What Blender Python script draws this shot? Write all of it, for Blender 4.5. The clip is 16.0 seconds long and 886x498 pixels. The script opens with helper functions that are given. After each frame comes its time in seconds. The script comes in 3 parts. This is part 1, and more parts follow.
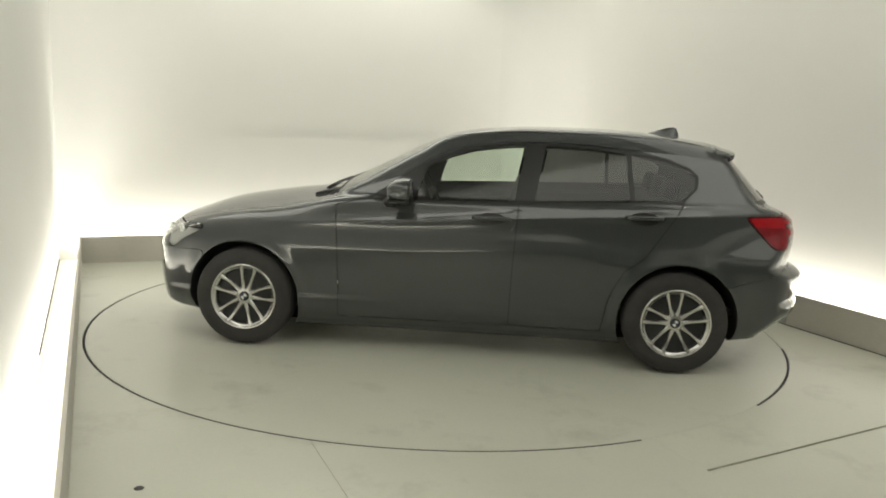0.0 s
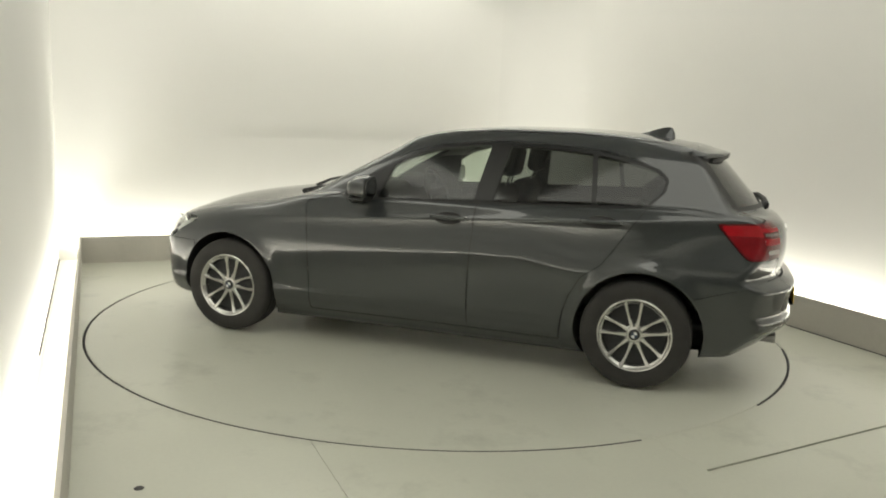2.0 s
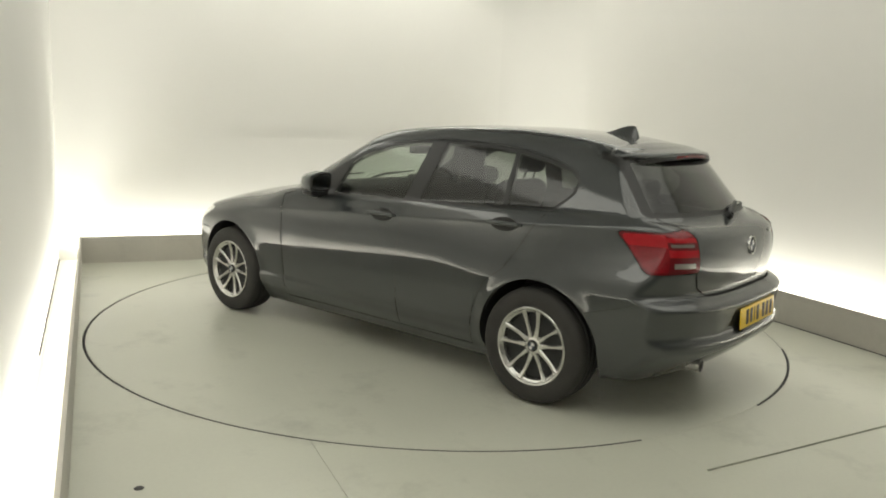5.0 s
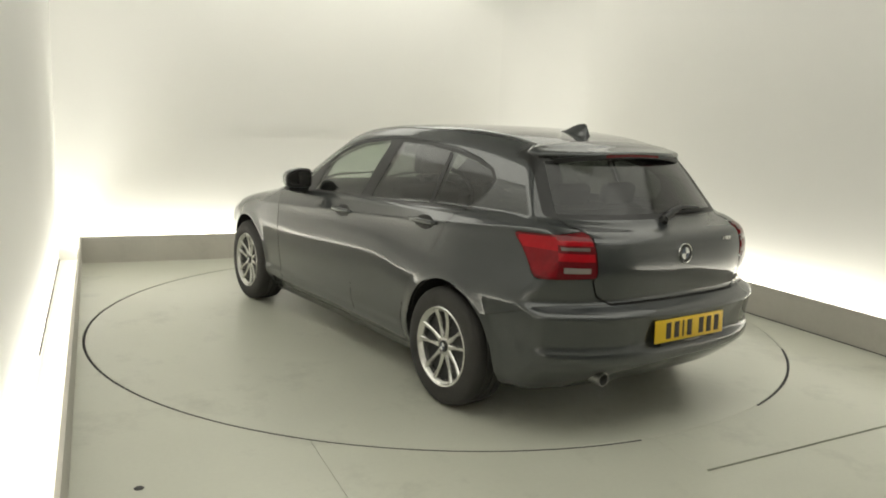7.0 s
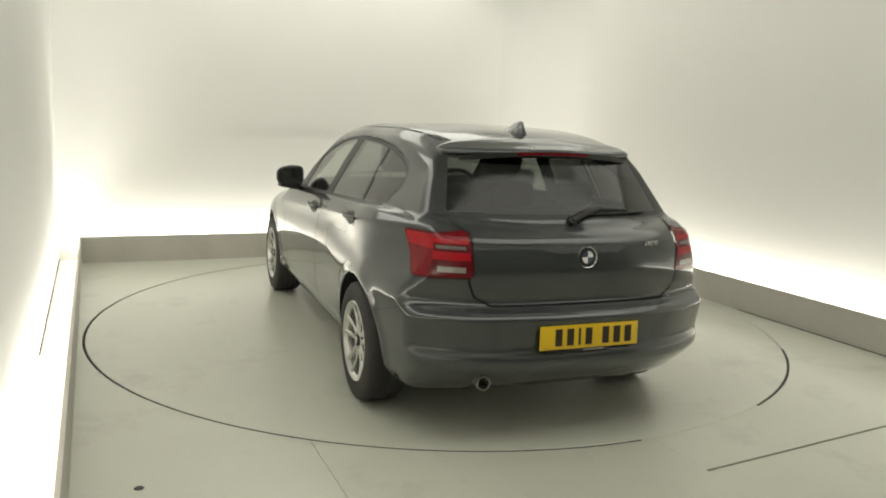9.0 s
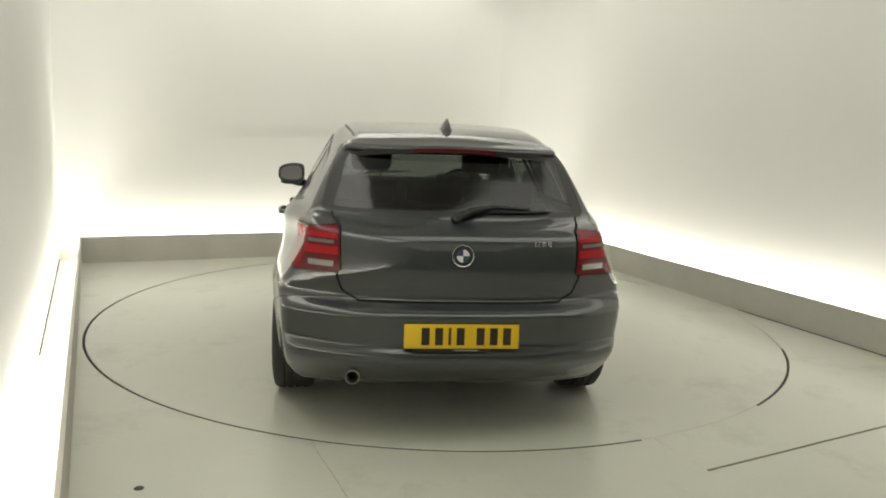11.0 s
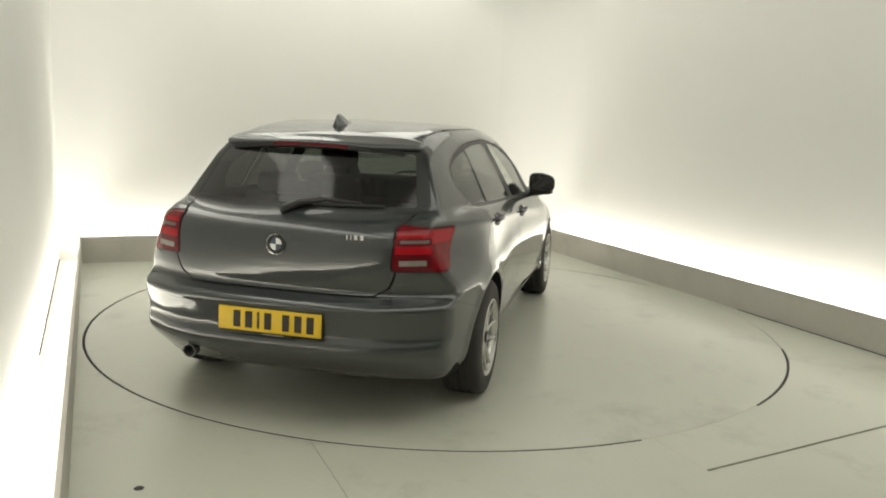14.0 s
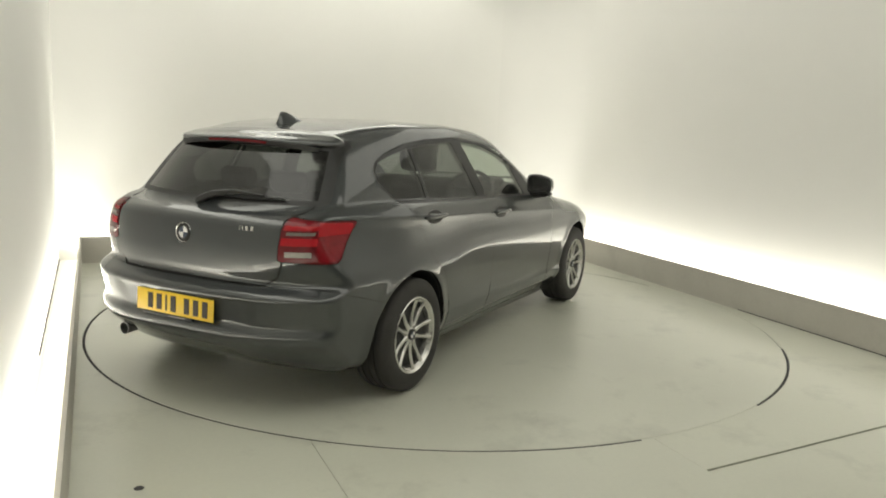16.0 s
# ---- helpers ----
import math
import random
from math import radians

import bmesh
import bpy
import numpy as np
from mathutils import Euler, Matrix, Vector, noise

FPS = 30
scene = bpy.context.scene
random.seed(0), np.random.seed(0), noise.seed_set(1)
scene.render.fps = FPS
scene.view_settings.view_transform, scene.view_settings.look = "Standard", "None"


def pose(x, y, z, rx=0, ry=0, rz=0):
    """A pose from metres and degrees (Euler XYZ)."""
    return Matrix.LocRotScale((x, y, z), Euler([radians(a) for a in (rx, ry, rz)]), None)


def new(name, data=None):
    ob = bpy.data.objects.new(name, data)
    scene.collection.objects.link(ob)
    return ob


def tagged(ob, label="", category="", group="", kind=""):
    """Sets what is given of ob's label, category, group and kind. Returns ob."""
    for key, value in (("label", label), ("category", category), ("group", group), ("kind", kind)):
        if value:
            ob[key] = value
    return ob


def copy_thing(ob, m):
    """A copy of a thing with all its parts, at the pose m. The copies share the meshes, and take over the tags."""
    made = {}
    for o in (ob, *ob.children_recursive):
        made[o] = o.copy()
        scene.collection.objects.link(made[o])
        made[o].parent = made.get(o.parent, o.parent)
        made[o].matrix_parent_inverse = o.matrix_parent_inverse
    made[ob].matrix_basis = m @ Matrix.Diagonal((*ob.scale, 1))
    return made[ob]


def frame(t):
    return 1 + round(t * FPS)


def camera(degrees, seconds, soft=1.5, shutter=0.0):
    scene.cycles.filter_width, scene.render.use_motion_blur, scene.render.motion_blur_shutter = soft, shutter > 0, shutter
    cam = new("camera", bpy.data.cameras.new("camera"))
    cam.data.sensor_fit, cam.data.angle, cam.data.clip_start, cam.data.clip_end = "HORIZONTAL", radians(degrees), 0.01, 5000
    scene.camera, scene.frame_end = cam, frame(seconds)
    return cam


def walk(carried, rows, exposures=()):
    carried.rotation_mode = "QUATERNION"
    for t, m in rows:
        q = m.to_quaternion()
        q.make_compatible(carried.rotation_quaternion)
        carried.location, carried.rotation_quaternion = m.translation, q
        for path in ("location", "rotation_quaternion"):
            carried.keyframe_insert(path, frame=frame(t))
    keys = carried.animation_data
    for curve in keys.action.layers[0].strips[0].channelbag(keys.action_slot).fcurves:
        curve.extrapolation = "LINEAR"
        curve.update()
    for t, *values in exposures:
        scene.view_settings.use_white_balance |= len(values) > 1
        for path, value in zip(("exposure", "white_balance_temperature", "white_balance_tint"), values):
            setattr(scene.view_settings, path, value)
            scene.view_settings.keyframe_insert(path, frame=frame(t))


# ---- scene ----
# One fixed camera on a pole beside the wall of a photo booth; a car turns on a turntable.
cam = camera(59.1, 16.0, soft=1.9)
YAW, PITCH, ROLL = 0.1817, 9.4748, 2.295
STAND = Matrix.Translation((0, -5.7978, 1.4824)) @ pose(0, 0, 0, 0, 0, -YAW) @ pose(0, 0, 0, 90 - PITCH, 0, 0) @ pose(0, 0, 0, 0, 0, ROLL)
walk(cam, [(0.0, STAND), (16.0, STAND)], [(0.0, 0.0, 6500, 10), (16.0, 0.0, 6500, 10)])

# ---------------------------------------------------------------- world and lights
world = bpy.data.worlds.new("world")
scene.world = world
world.use_nodes = True
world.node_tree.nodes["Background"].inputs[0].default_value = (0.9, 0.93, 1.0, 1)
world.node_tree.nodes["Background"].inputs[1].default_value = 0.05

ROOM_TURN = 24.3
ROOM = pose(0, 0, 0, 0, 0, ROOM_TURN)
U0, U1, N1 = -2.48, 2.53, 2.70      # inner faces of the low upstands
GAP = 0.20                          # light trough between upstand and wall
WALL_L, WALL_R, WALL_B, WALL_F = U0 - GAP, U1 + GAP, N1 + GAP, -5.8
CEIL = 3.15
WARM = (0.985, 0.975, 0.868)


def area(name, place, tilt, along_u, along_n, power, colour=WARM):
    """A flat lamp at that place in the booth; tilt 0 shines down, 180 up."""
    lamp = bpy.data.lights.new(name, "AREA")
    lamp.shape, lamp.size, lamp.size_y, lamp.energy, lamp.color = "RECTANGLE", along_u, along_n, power, colour
    ob = new(name, lamp)
    ob.matrix_world = ROOM @ Matrix.Translation(place) @ pose(0, 0, 0, tilt, 0, 0)
    return ob


COVE, TOP = 7.5, 3.75       # watts for each metre of trough, and of ceiling strip
MID = (WALL_L + WALL_R) / 2
area("cove_light_back", (MID, N1 + 0.11, 0.10), 180, 5.2, 0.10, COVE * 5.2)
area("cove_light_left", (U0 - 0.12, -1.2, 0.10), 180, 0.10, 7.6, COVE * 7.6)
area("cove_light_right", (U1 + 0.11, -1.2, 0.10), 180, 0.10, 7.6, COVE * 7.6)
# unseen broad strips added under the ceiling; left and front ones follow window reflections
area("strip_back", (MID, WALL_B - 0.70, CEIL - 0.03), 0, 3.0, 1.2, TOP * 4.2 * 1.25)
area("strip_left", (WALL_L + 0.36, -1.4, CEIL - 0.03), 0, 0.66, 7.6, TOP * 7.6)
area("strip_front", (MID, -3.25, CEIL - 0.03), 0, 3.6, 1.6, TOP * 3.6 * 1.75)
area("strip_right", (WALL_R - 0.85, -1.4, CEIL - 0.03), 0, 1.5, 7.6, TOP * 7.6 * 0.85)


# ---------------------------------------------------------------- materials
def material(name, colour, rough=0.5, metal=0.0, coat=0.0, spread=0.08, grain=6.0, fine=60.0, bump=0.05, spec=0.5, stain=0.0):
    """A surface with wear at two scales: broad mottling and fine grain."""
    m = bpy.data.materials.new(name)
    m.use_nodes = True
    n, l = m.node_tree.nodes, m.node_tree.links
    b = n["Principled BSDF"]
    co = n.new("ShaderNodeTexCoord")
    broad, small = n.new("ShaderNodeTexNoise"), n.new("ShaderNodeTexNoise")
    broad.inputs["Scale"].default_value, small.inputs["Scale"].default_value = grain, fine
    broad.inputs["Detail"].default_value = 4
    for t in (broad, small):
        l.new(co.outputs["Object"], t.inputs["Vector"])
    ramp = n.new("ShaderNodeMapRange")
    ramp.inputs[3].default_value, ramp.inputs[4].default_value = 1 - spread, 1 + spread
    mix = n.new("ShaderNodeMath")
    mix.operation, mix.inputs[1].default_value = "MULTIPLY_ADD", 0.3
    l.new(small.outputs[0], mix.inputs[0])
    l.new(broad.outputs[0], mix.inputs[2])
    ramp.inputs[1].default_value, ramp.inputs[2].default_value = 0.35, 0.95
    l.new(mix.outputs[0], ramp.inputs[0])
    tint = n.new("ShaderNodeVectorMath")
    tint.operation, tint.inputs[0].default_value = "SCALE", colour[:3]
    if stain:
        blot, cut, less = n.new("ShaderNodeTexNoise"), n.new("ShaderNodeMapRange"), n.new("ShaderNodeMath")
        blot.inputs["Scale"].default_value, blot.inputs["Detail"].default_value, blot.inputs["Roughness"].default_value = 1.7, 7, 0.68
        l.new(co.outputs["Object"], blot.inputs["Vector"])
        cut.inputs[1].default_value, cut.inputs[2].default_value, cut.inputs[3].default_value, cut.inputs[4].default_value = 0.54, 0.72, 1.0, 1.0 - stain
        l.new(blot.outputs[0], cut.inputs[0])
        less.operation = "MULTIPLY"
        l.new(ramp.outputs[0], less.inputs[0])
        l.new(cut.outputs[0], less.inputs[1])
        l.new(less.outputs[0], tint.inputs["Scale"])
    else:
        l.new(ramp.outputs[0], tint.inputs["Scale"])
    l.new(tint.outputs[0], b.inputs["Base Color"])
    rr = n.new("ShaderNodeMapRange")
    rr.inputs[3].default_value, rr.inputs[4].default_value = max(0.02, rough - 0.02), rough + 0.02
    l.new(broad.outputs[0], rr.inputs[0])
    l.new(rr.outputs[0], b.inputs["Roughness"])
    b.inputs["Metallic"].default_value = metal
    b.inputs["Coat Weight"].default_value = coat
    b.inputs["Coat Roughness"].default_value = 0.06
    b.inputs["Specular IOR Level"].default_value = spec
    if bump:
        bp = n.new("ShaderNodeBump")
        bp.inputs["Strength"].default_value, bp.inputs["Distance"].default_value = bump, 0.002
        l.new(small.outputs[0], bp.inputs["Height"])
        l.new(bp.outputs[0], b.inputs["Normal"])
    return m


def glass(name, tint, gloss=1.0):
    """A thin pane: tinted see-through with a mirror gloss that grows at grazing angles."""
    m = bpy.data.materials.new(name)
    m.use_nodes = True
    n, l = m.node_tree.nodes, m.node_tree.links
    n.remove(n["Principled BSDF"])
    t, g, mx, lw, pw, ad = (n.new("ShaderNode" + k) for k in ("BsdfTransparent", "BsdfGlossy", "MixShader", "LayerWeight", "Math", "Math"))
    t.inputs[0].default_value = (*tint, 1)
    g.inputs[0].default_value = (gloss, gloss, gloss, 1)
    g.inputs["Roughness"].default_value = 0.09
    lw.inputs[0].default_value = 0.5
    pw.operation, pw.inputs[1].default_value = "POWER", 4.0
    ad.operation, ad.inputs[1].default_value, ad.inputs[2].default_value = "MULTIPLY_ADD", 0.92, 0.05
    l.new(lw.outputs["Facing"], pw.inputs[0])
    l.new(pw.outputs[0], ad.inputs[0])
    l.new(ad.outputs[0], mx.inputs[0])
    l.new(t.outputs[0], mx.inputs[1])
    l.new(g.outputs[0], mx.inputs[2])
    l.new(mx.outputs[0], n["Material Output"].inputs[0])
    return m


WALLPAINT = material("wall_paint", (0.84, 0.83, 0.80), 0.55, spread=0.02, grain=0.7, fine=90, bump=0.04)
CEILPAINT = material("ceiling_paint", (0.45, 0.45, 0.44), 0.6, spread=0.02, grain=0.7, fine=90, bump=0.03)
DARKPANEL = material("dark_panel_paint", (0.20, 0.20, 0.19), 0.7, spread=0.08, grain=1.2, bump=0.05)
UPPAINT = material("upstand_paint", (0.56, 0.535, 0.485), 0.5, stain=0.14, spread=0.08, grain=2.0, bump=0.05)
FLOORPAINT = material("floor_paint", (0.612, 0.617, 0.528), 0.30, spread=0.07, stain=0.22, grain=0.8, fine=45, bump=0.04, spec=0.5)
DISCPAINT = material("turntable_paint", (0.602, 0.607, 0.522), 0.29, spread=0.07, stain=0.22, grain=0.9, fine=45, bump=0.04, spec=0.5)
PIT = material("dark_steel", (0.02, 0.02, 0.02), 0.7)
PAINT = material("grey_metallic_paint", (0.035, 0.0395, 0.0415), 0.42, metal=0.15, spec=0.15, coat=1.0, spread=0.04, grain=2.0, fine=900, bump=0.0)
PAINT.node_tree.nodes["Principled BSDF"].inputs["Coat IOR"].default_value = 1.75
BLACK = material("black_trim", (0.012, 0.012, 0.012), 0.38, spread=0.15, grain=12, bump=0.02)
RUBBER = material("tyre_rubber", (0.032, 0.030, 0.028), 0.72, spread=0.25, grain=9, fine=120, bump=0.25)
LINER = material("arch_liner", (0.010, 0.010, 0.010), 0.9, spread=0.2)
ALLOY = material("alloy", (0.60, 0.595, 0.575), 0.24, metal=0.92, spread=0.10, grain=14, fine=200, bump=0.02)
SHADEALLOY = material("shade_alloy", (0.025, 0.025, 0.025), 0.55, metal=0.3, spread=0.2, grain=14)
DISCSTEEL = material("brake_steel", (0.07, 0.07, 0.068), 0.5, metal=0.6, spread=0.2, grain=18)
TIPSTEEL = material("exhaust_steel", (0.40, 0.395, 0.385), 0.28, metal=0.95, spread=0.15, grain=25, bump=0.02)
CHROME = material("chrome", (0.80, 0.80, 0.79), 0.10, metal=1.0, spread=0.03, grain=20, bump=0.0)
MIRROR = material("dimmed_mirror", (0.20, 0.20, 0.20), 0.05, metal=1.0, spread=0.02, bump=0.0)
CLOTH = material("seat_cloth", (0.022, 0.022, 0.023), 0.9, spread=0.2, grain=14, fine=400, bump=0.3)
CABIN = material("cabin_plastic", (0.020, 0.020, 0.020), 0.75, spread=0.15, grain=12, fine=300, bump=0.2)
HEADLINER = material("headliner", (0.20, 0.20, 0.19), 0.95, spread=0.05, grain=12, fine=400, bump=0.2)
RED = material("red_lens", (0.38, 0.006, 0.012), 0.16, coat=0.1, spec=0.3, spread=0.10, grain=25, fine=220, bump=0.05)
REDMID = material("mid_red_lens", (0.20, 0.004, 0.009), 0.15, coat=0.2, spec=0.3, spread=0.2, grain=25, fine=220, bump=0.05)
REDDEEP = material("deep_red_lens", (0.13, 0.005, 0.009), 0.14, coat=0.3, spec=0.3, spread=0.12, grain=25, fine=220, bump=0.05)
CLEAR = material("clear_lens", (0.27, 0.24, 0.22), 0.12, coat=1.0, spread=0.15, grain=30, fine=260, bump=0.08)
SMOKE = material("smoked_lens", (0.15, 0.11, 0.10), 0.14, coat=1.0, spread=0.12, grain=30, fine=240, bump=0.05)
YELLOW = material("plate_yellow", (0.80, 0.53, 0.02), 0.35, spread=0.04, grain=12, fine=200, bump=0.02)
INK = material("plate_black", (0.03, 0.018, 0.008), 0.5)
WHITE = material("emblem_white", (0.75, 0.75, 0.74), 0.3, spread=0.03)
BLUE = material("emblem_blue", (0.045, 0.065, 0.10), 0.3, spread=0.03)
LAMPGLASS = glass("lamp_glass", (0.93, 0.94, 0.93))
BOWL = material("lamp_bowl", (0.48, 0.48, 0.47), 0.3, metal=0.5, spread=0.1, grain=14)
GLASS = glass("clear_glass", (0.70, 0.76, 0.70))
GLASSREAR = glass("tinted_glass", (0.25, 0.262, 0.25))
GLASSBACK = glass("dark_tinted_glass", (0.15, 0.158, 0.15))


# ---------------------------------------------------------------- mesh helpers
def mesh_object(name, bm, mat, parent=None, label="", smooth=True, sharp=35):
    me = bpy.data.meshes.new(name)
    bmesh.ops.recalc_face_normals(bm, faces=bm.faces)
    bm.to_mesh(me)
    bm.free()
    me.materials.append(mat)
    if smooth:
        for p in me.polygons:
            p.use_smooth = True
        me.set_sharp_from_angle(angle=radians(sharp))
    ob = new(name, me)
    if parent:
        ob.parent = parent
    if label:
        tagged(ob, label)
    return ob


def part(name, bm, mat, parent, label=""):
    return mesh_object(name, bm, mat, parent, label)


def add_box(bm, size, m=Matrix(), r=0.0, seg=2):
    """A box of that size, with rounded edges, at the pose m."""
    made = bmesh.ops.create_cube(bm, size=1.0)["verts"]
    for v in made:
        v.co = Vector((v.co.x * size[0], v.co.y * size[1], v.co.z * size[2]))
    if r:
        edges = list({e for v in made for e in v.link_edges})
        out = bmesh.ops.bevel(bm, geom=edges, offset=r, segments=seg, affect="EDGES", profile=0.5)
        made = list({v for f in out["faces"] for v in f.verts} | {v for v in made if v.is_valid})
    bmesh.ops.transform(bm, matrix=m, verts=made)
    return bm


def box(size, m=Matrix(), r=0.0, seg=2):
    return add_box(bmesh.new(), size, m, r, seg)


def add_lathe(bm, profile, n=48, m=Matrix(), close=False):
    """Turns a profile of (radius, along) round the y axis."""
    rings = []
    for r, a in profile:
        rings.append([bm.verts.new(m @ Vector((r * math.cos(2 * math.pi * i / n), a, r * math.sin(2 * math.pi * i / n)))) for i in range(n)])
    pairs = list(zip(rings, rings[1:])) + ([(rings[-1], rings[0])] if close else [])
    for p, q in pairs:
        for i in range(n):
            bm.faces.new((p[i], p[(i + 1) % n], q[(i + 1) % n], q[i]))
    if not close:
        for ring in (rings[0], rings[-1]):
            if (ring[0].co - ring[n // 2].co).length > 1e-5:
                bm.faces.new(ring)
    return bm


def lathe(profile, n=48, m=Matrix(), close=False):
    return add_lathe(bmesh.new(), profile, n, m, close)


def tube(points, radius, n=12):
    """A round bar through points; radius may differ from point to point."""
    bm = bmesh.new()
    pts = [Vector(p) for p in points]
    rad = radius if isinstance(radius, (list, tuple)) else [radius] * len(pts)
    rings = []
    for i, p in enumerate(pts):
        way = (pts[min(i + 1, len(pts) - 1)] - pts[max(i - 1, 0)]).normalized()
        side = way.cross(Vector((0, 0, 1)))
        side = side.normalized() if side.length > 1e-3 else Vector((1, 0, 0))
        up = side.cross(way)
        rings.append([bm.verts.new(p + rad[i] * (math.cos(2 * math.pi * k / n) * side + math.sin(2 * math.pi * k / n) * up)) for k in range(n)])
    for p, q in zip(rings, rings[1:]):
        for k in range(n):
            bm.faces.new((p[k], p[(k + 1) % n], q[(k + 1) % n], q[k]))
    bm.faces.new(rings[0])
    bm.faces.new(rings[-1])
    return bm


def loft(sections, caps=True):
    """A skin through closed sections, each a list of the same number of points."""
    bm = bmesh.new()
    rings = [[bm.verts.new(p) for p in s] for s in sections]
    n = len(rings[0])
    for p, q in zip(rings, rings[1:]):
        for k in range(n):
            bm.faces.new((p[k], p[(k + 1) % n], q[(k + 1) % n], q[k]))
    if caps:
        bm.faces.new(rings[0])
        bm.faces.new(rings[-1])
    return bm


def slab(outline, z0, z1):
    """An upright prism over an outline of (x, y) points."""
    bm = bmesh.new()
    low = [bm.verts.new((x, y, z0)) for x, y in outline]
    top = [bm.verts.new((x, y, z1)) for x, y in outline]
    n = len(outline)
    bm.faces.new(low)
    bm.faces.new(top)
    for i in range(n):
        bm.faces.new((low[i], low[(i + 1) % n], top[(i + 1) % n], top[i]))
    return bm


# ---------------------------------------------------------------- the booth
def room_box(name, u, n, z, mat, label, category, kind="structure", r=0.0):
    size = (u[1] - u[0], n[1] - n[0], z[1] - z[0])
    bm = box(size, Matrix(), r)
    ob = mesh_object(name, bm, mat)
    ob.matrix_world = ROOM @ Matrix.Translation(((u[0] + u[1]) / 2, (n[0] + n[1]) / 2, (z[0] + z[1]) / 2))
    return tagged(ob, label, category, kind=kind)


T = 0.12
BEND = 0.75     # the far corner is a smooth curve
R_DISC, R_HOLE = 2.4505, 2.4665
room_box("wall_back", (WALL_L - T, WALL_R - BEND), (WALL_B, WALL_B + T), (-0.05, CEIL), WALLPAINT, "smooth white painted back wall of the photo booth", "wall")
room_box("wall_left", (WALL_L - T, WALL_L), (WALL_F, WALL_B), (-0.05, CEIL), WALLPAINT, "smooth white painted side wall of the photo booth", "wall")
room_box("wall_right", (WALL_R, WALL_R + T), (WALL_F, WALL_B - BEND), (-0.05, CEIL), WALLPAINT, "smooth white painted side wall of the photo booth", "wall")
# behind the camera, unseen: a white wall over a dark panel added for dark reflections
HEAD = 2.15
room_box("wall_front", (WALL_L - T, WALL_R + T), (WALL_F - T, WALL_F), (HEAD, CEIL), WALLPAINT, "plain white wall over the dark panel behind the camera", "wall")
room_box("dark_panel", (WALL_L - T, WALL_R + T), (WALL_F - T, WALL_F), (-0.05, HEAD - 0.002), DARKPANEL, "unseen dark grey panel behind the camera, added to darken reflections", "door")
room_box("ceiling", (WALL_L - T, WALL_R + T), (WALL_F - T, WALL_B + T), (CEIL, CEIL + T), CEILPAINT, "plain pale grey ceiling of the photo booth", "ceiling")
room_box("subfloor", (WALL_L - T, WALL_R + T), (WALL_F - T, WALL_B + T), (-0.16, -0.10), PIT, "dark steel pit below the turntable and floor plates", "floor")
for name, u, n in (("upstand_back", (U0 - 0.02, U1 + 0.02), (N1, N1 + 0.02)), ("upstand_right", (U1, U1 + 0.02), (WALL_F, N1))):
    room_box(name, u, n, (-0.10, 0.252), UPPAINT, "low grey painted upstand hiding the light trough", "upstand")
for name, u, n in (("trough_back", (U0 - 0.02, U1 + 0.02), (N1 + 0.022, WALL_B)), ("trough_left", (WALL_L, U0 - 0.047), (WALL_F, WALL_B)), ("trough_right", (U1 + 0.022, WALL_R), (WALL_F, WALL_B))):
    room_box(name, u, n, (-0.10, 0.0), WALLPAINT, "white floor of the light trough behind the upstand", "trough")
corner = mesh_object("wall_corner", slab([(WALL_R - BEND + r * math.sin(radians(a)), WALL_B - BEND + r * math.cos(radians(a))) for r, turn in ((BEND, range(0, 91, 3)), (BEND + T, range(90, -1, -3))) for a in turn], -0.05, CEIL), WALLPAINT)
corner.matrix_world = ROOM
tagged(corner, "smoothly curved white corner between two booth walls", "wall", kind="structure")
rise = lambda n: 0.247 + (N1 - n) * 0.005     # the left upstand rises and spreads a little towards the entrance
edge_u = lambda n: U0 - 0.003 - (N1 - n) * 0.0038
bm = bmesh.new()
ring = [[bm.verts.new((edge_u(n) - u, n, z)) for u, z in ((0, -0.1), (0, rise(n)), (0.018, rise(n) + 0.002), (0.018, -0.1))] for n in (WALL_F, N1)]
for i in range(4):
    bm.faces.new((ring[0][i], ring[0][(i + 1) % 4], ring[1][(i + 1) % 4], ring[1][i]))
bm.faces.new(ring[0])
bm.faces.new(ring[1])
ob = mesh_object("upstand_left", bm, UPPAINT, smooth=False)
ob.matrix_world = ROOM
tagged(ob, "low grey painted upstand hiding the light trough", "upstand", kind="structure")
# open joint between the floor plates and the foot of the side upstand
room_box("floor_joint", (U1 - 0.006, U1 - 0.0005), (-3.2, -0.50), (0.0, 0.005), PIT, "thin dark joint along the foot of the upstand", "joint")
bm = bmesh.new()
ring = [[bm.verts.new((u, n, z + h)) for u, h in ((WALL_L, -0.012), (WALL_L + 0.004, -0.012), (WALL_L + 0.004, 0.012), (WALL_L, 0.012))] for n, z in ((-0.5, 0.085), (2.82, 0.016))]
for i in range(4):
    bm.faces.new((ring[0][i], ring[0][(i + 1) % 4], ring[1][(i + 1) % 4], ring[1][i]))
bm.faces.new(ring[0])
bm.faces.new(ring[1])
ob = mesh_object("wall_joint", bm, PIT, smooth=False)
ob.matrix_world = ROOM
tagged(ob, "thin dark joint along the foot of the white wall", "joint", kind="structure")
# a thin ledge on the back wall, lit from below
room_box("wall_ledge", (-1.16, 1.25), (WALL_B - 0.012, WALL_B), (1.196, 1.206), WALLPAINT, "thin white ledge across the back wall", "ledge")


def arc(r, a0, a1, n):
    return [(r * math.cos(a0 + (a1 - a0) * i / n), r * math.sin(a0 + (a1 - a0) * i / n)) for i in range(n + 1)]


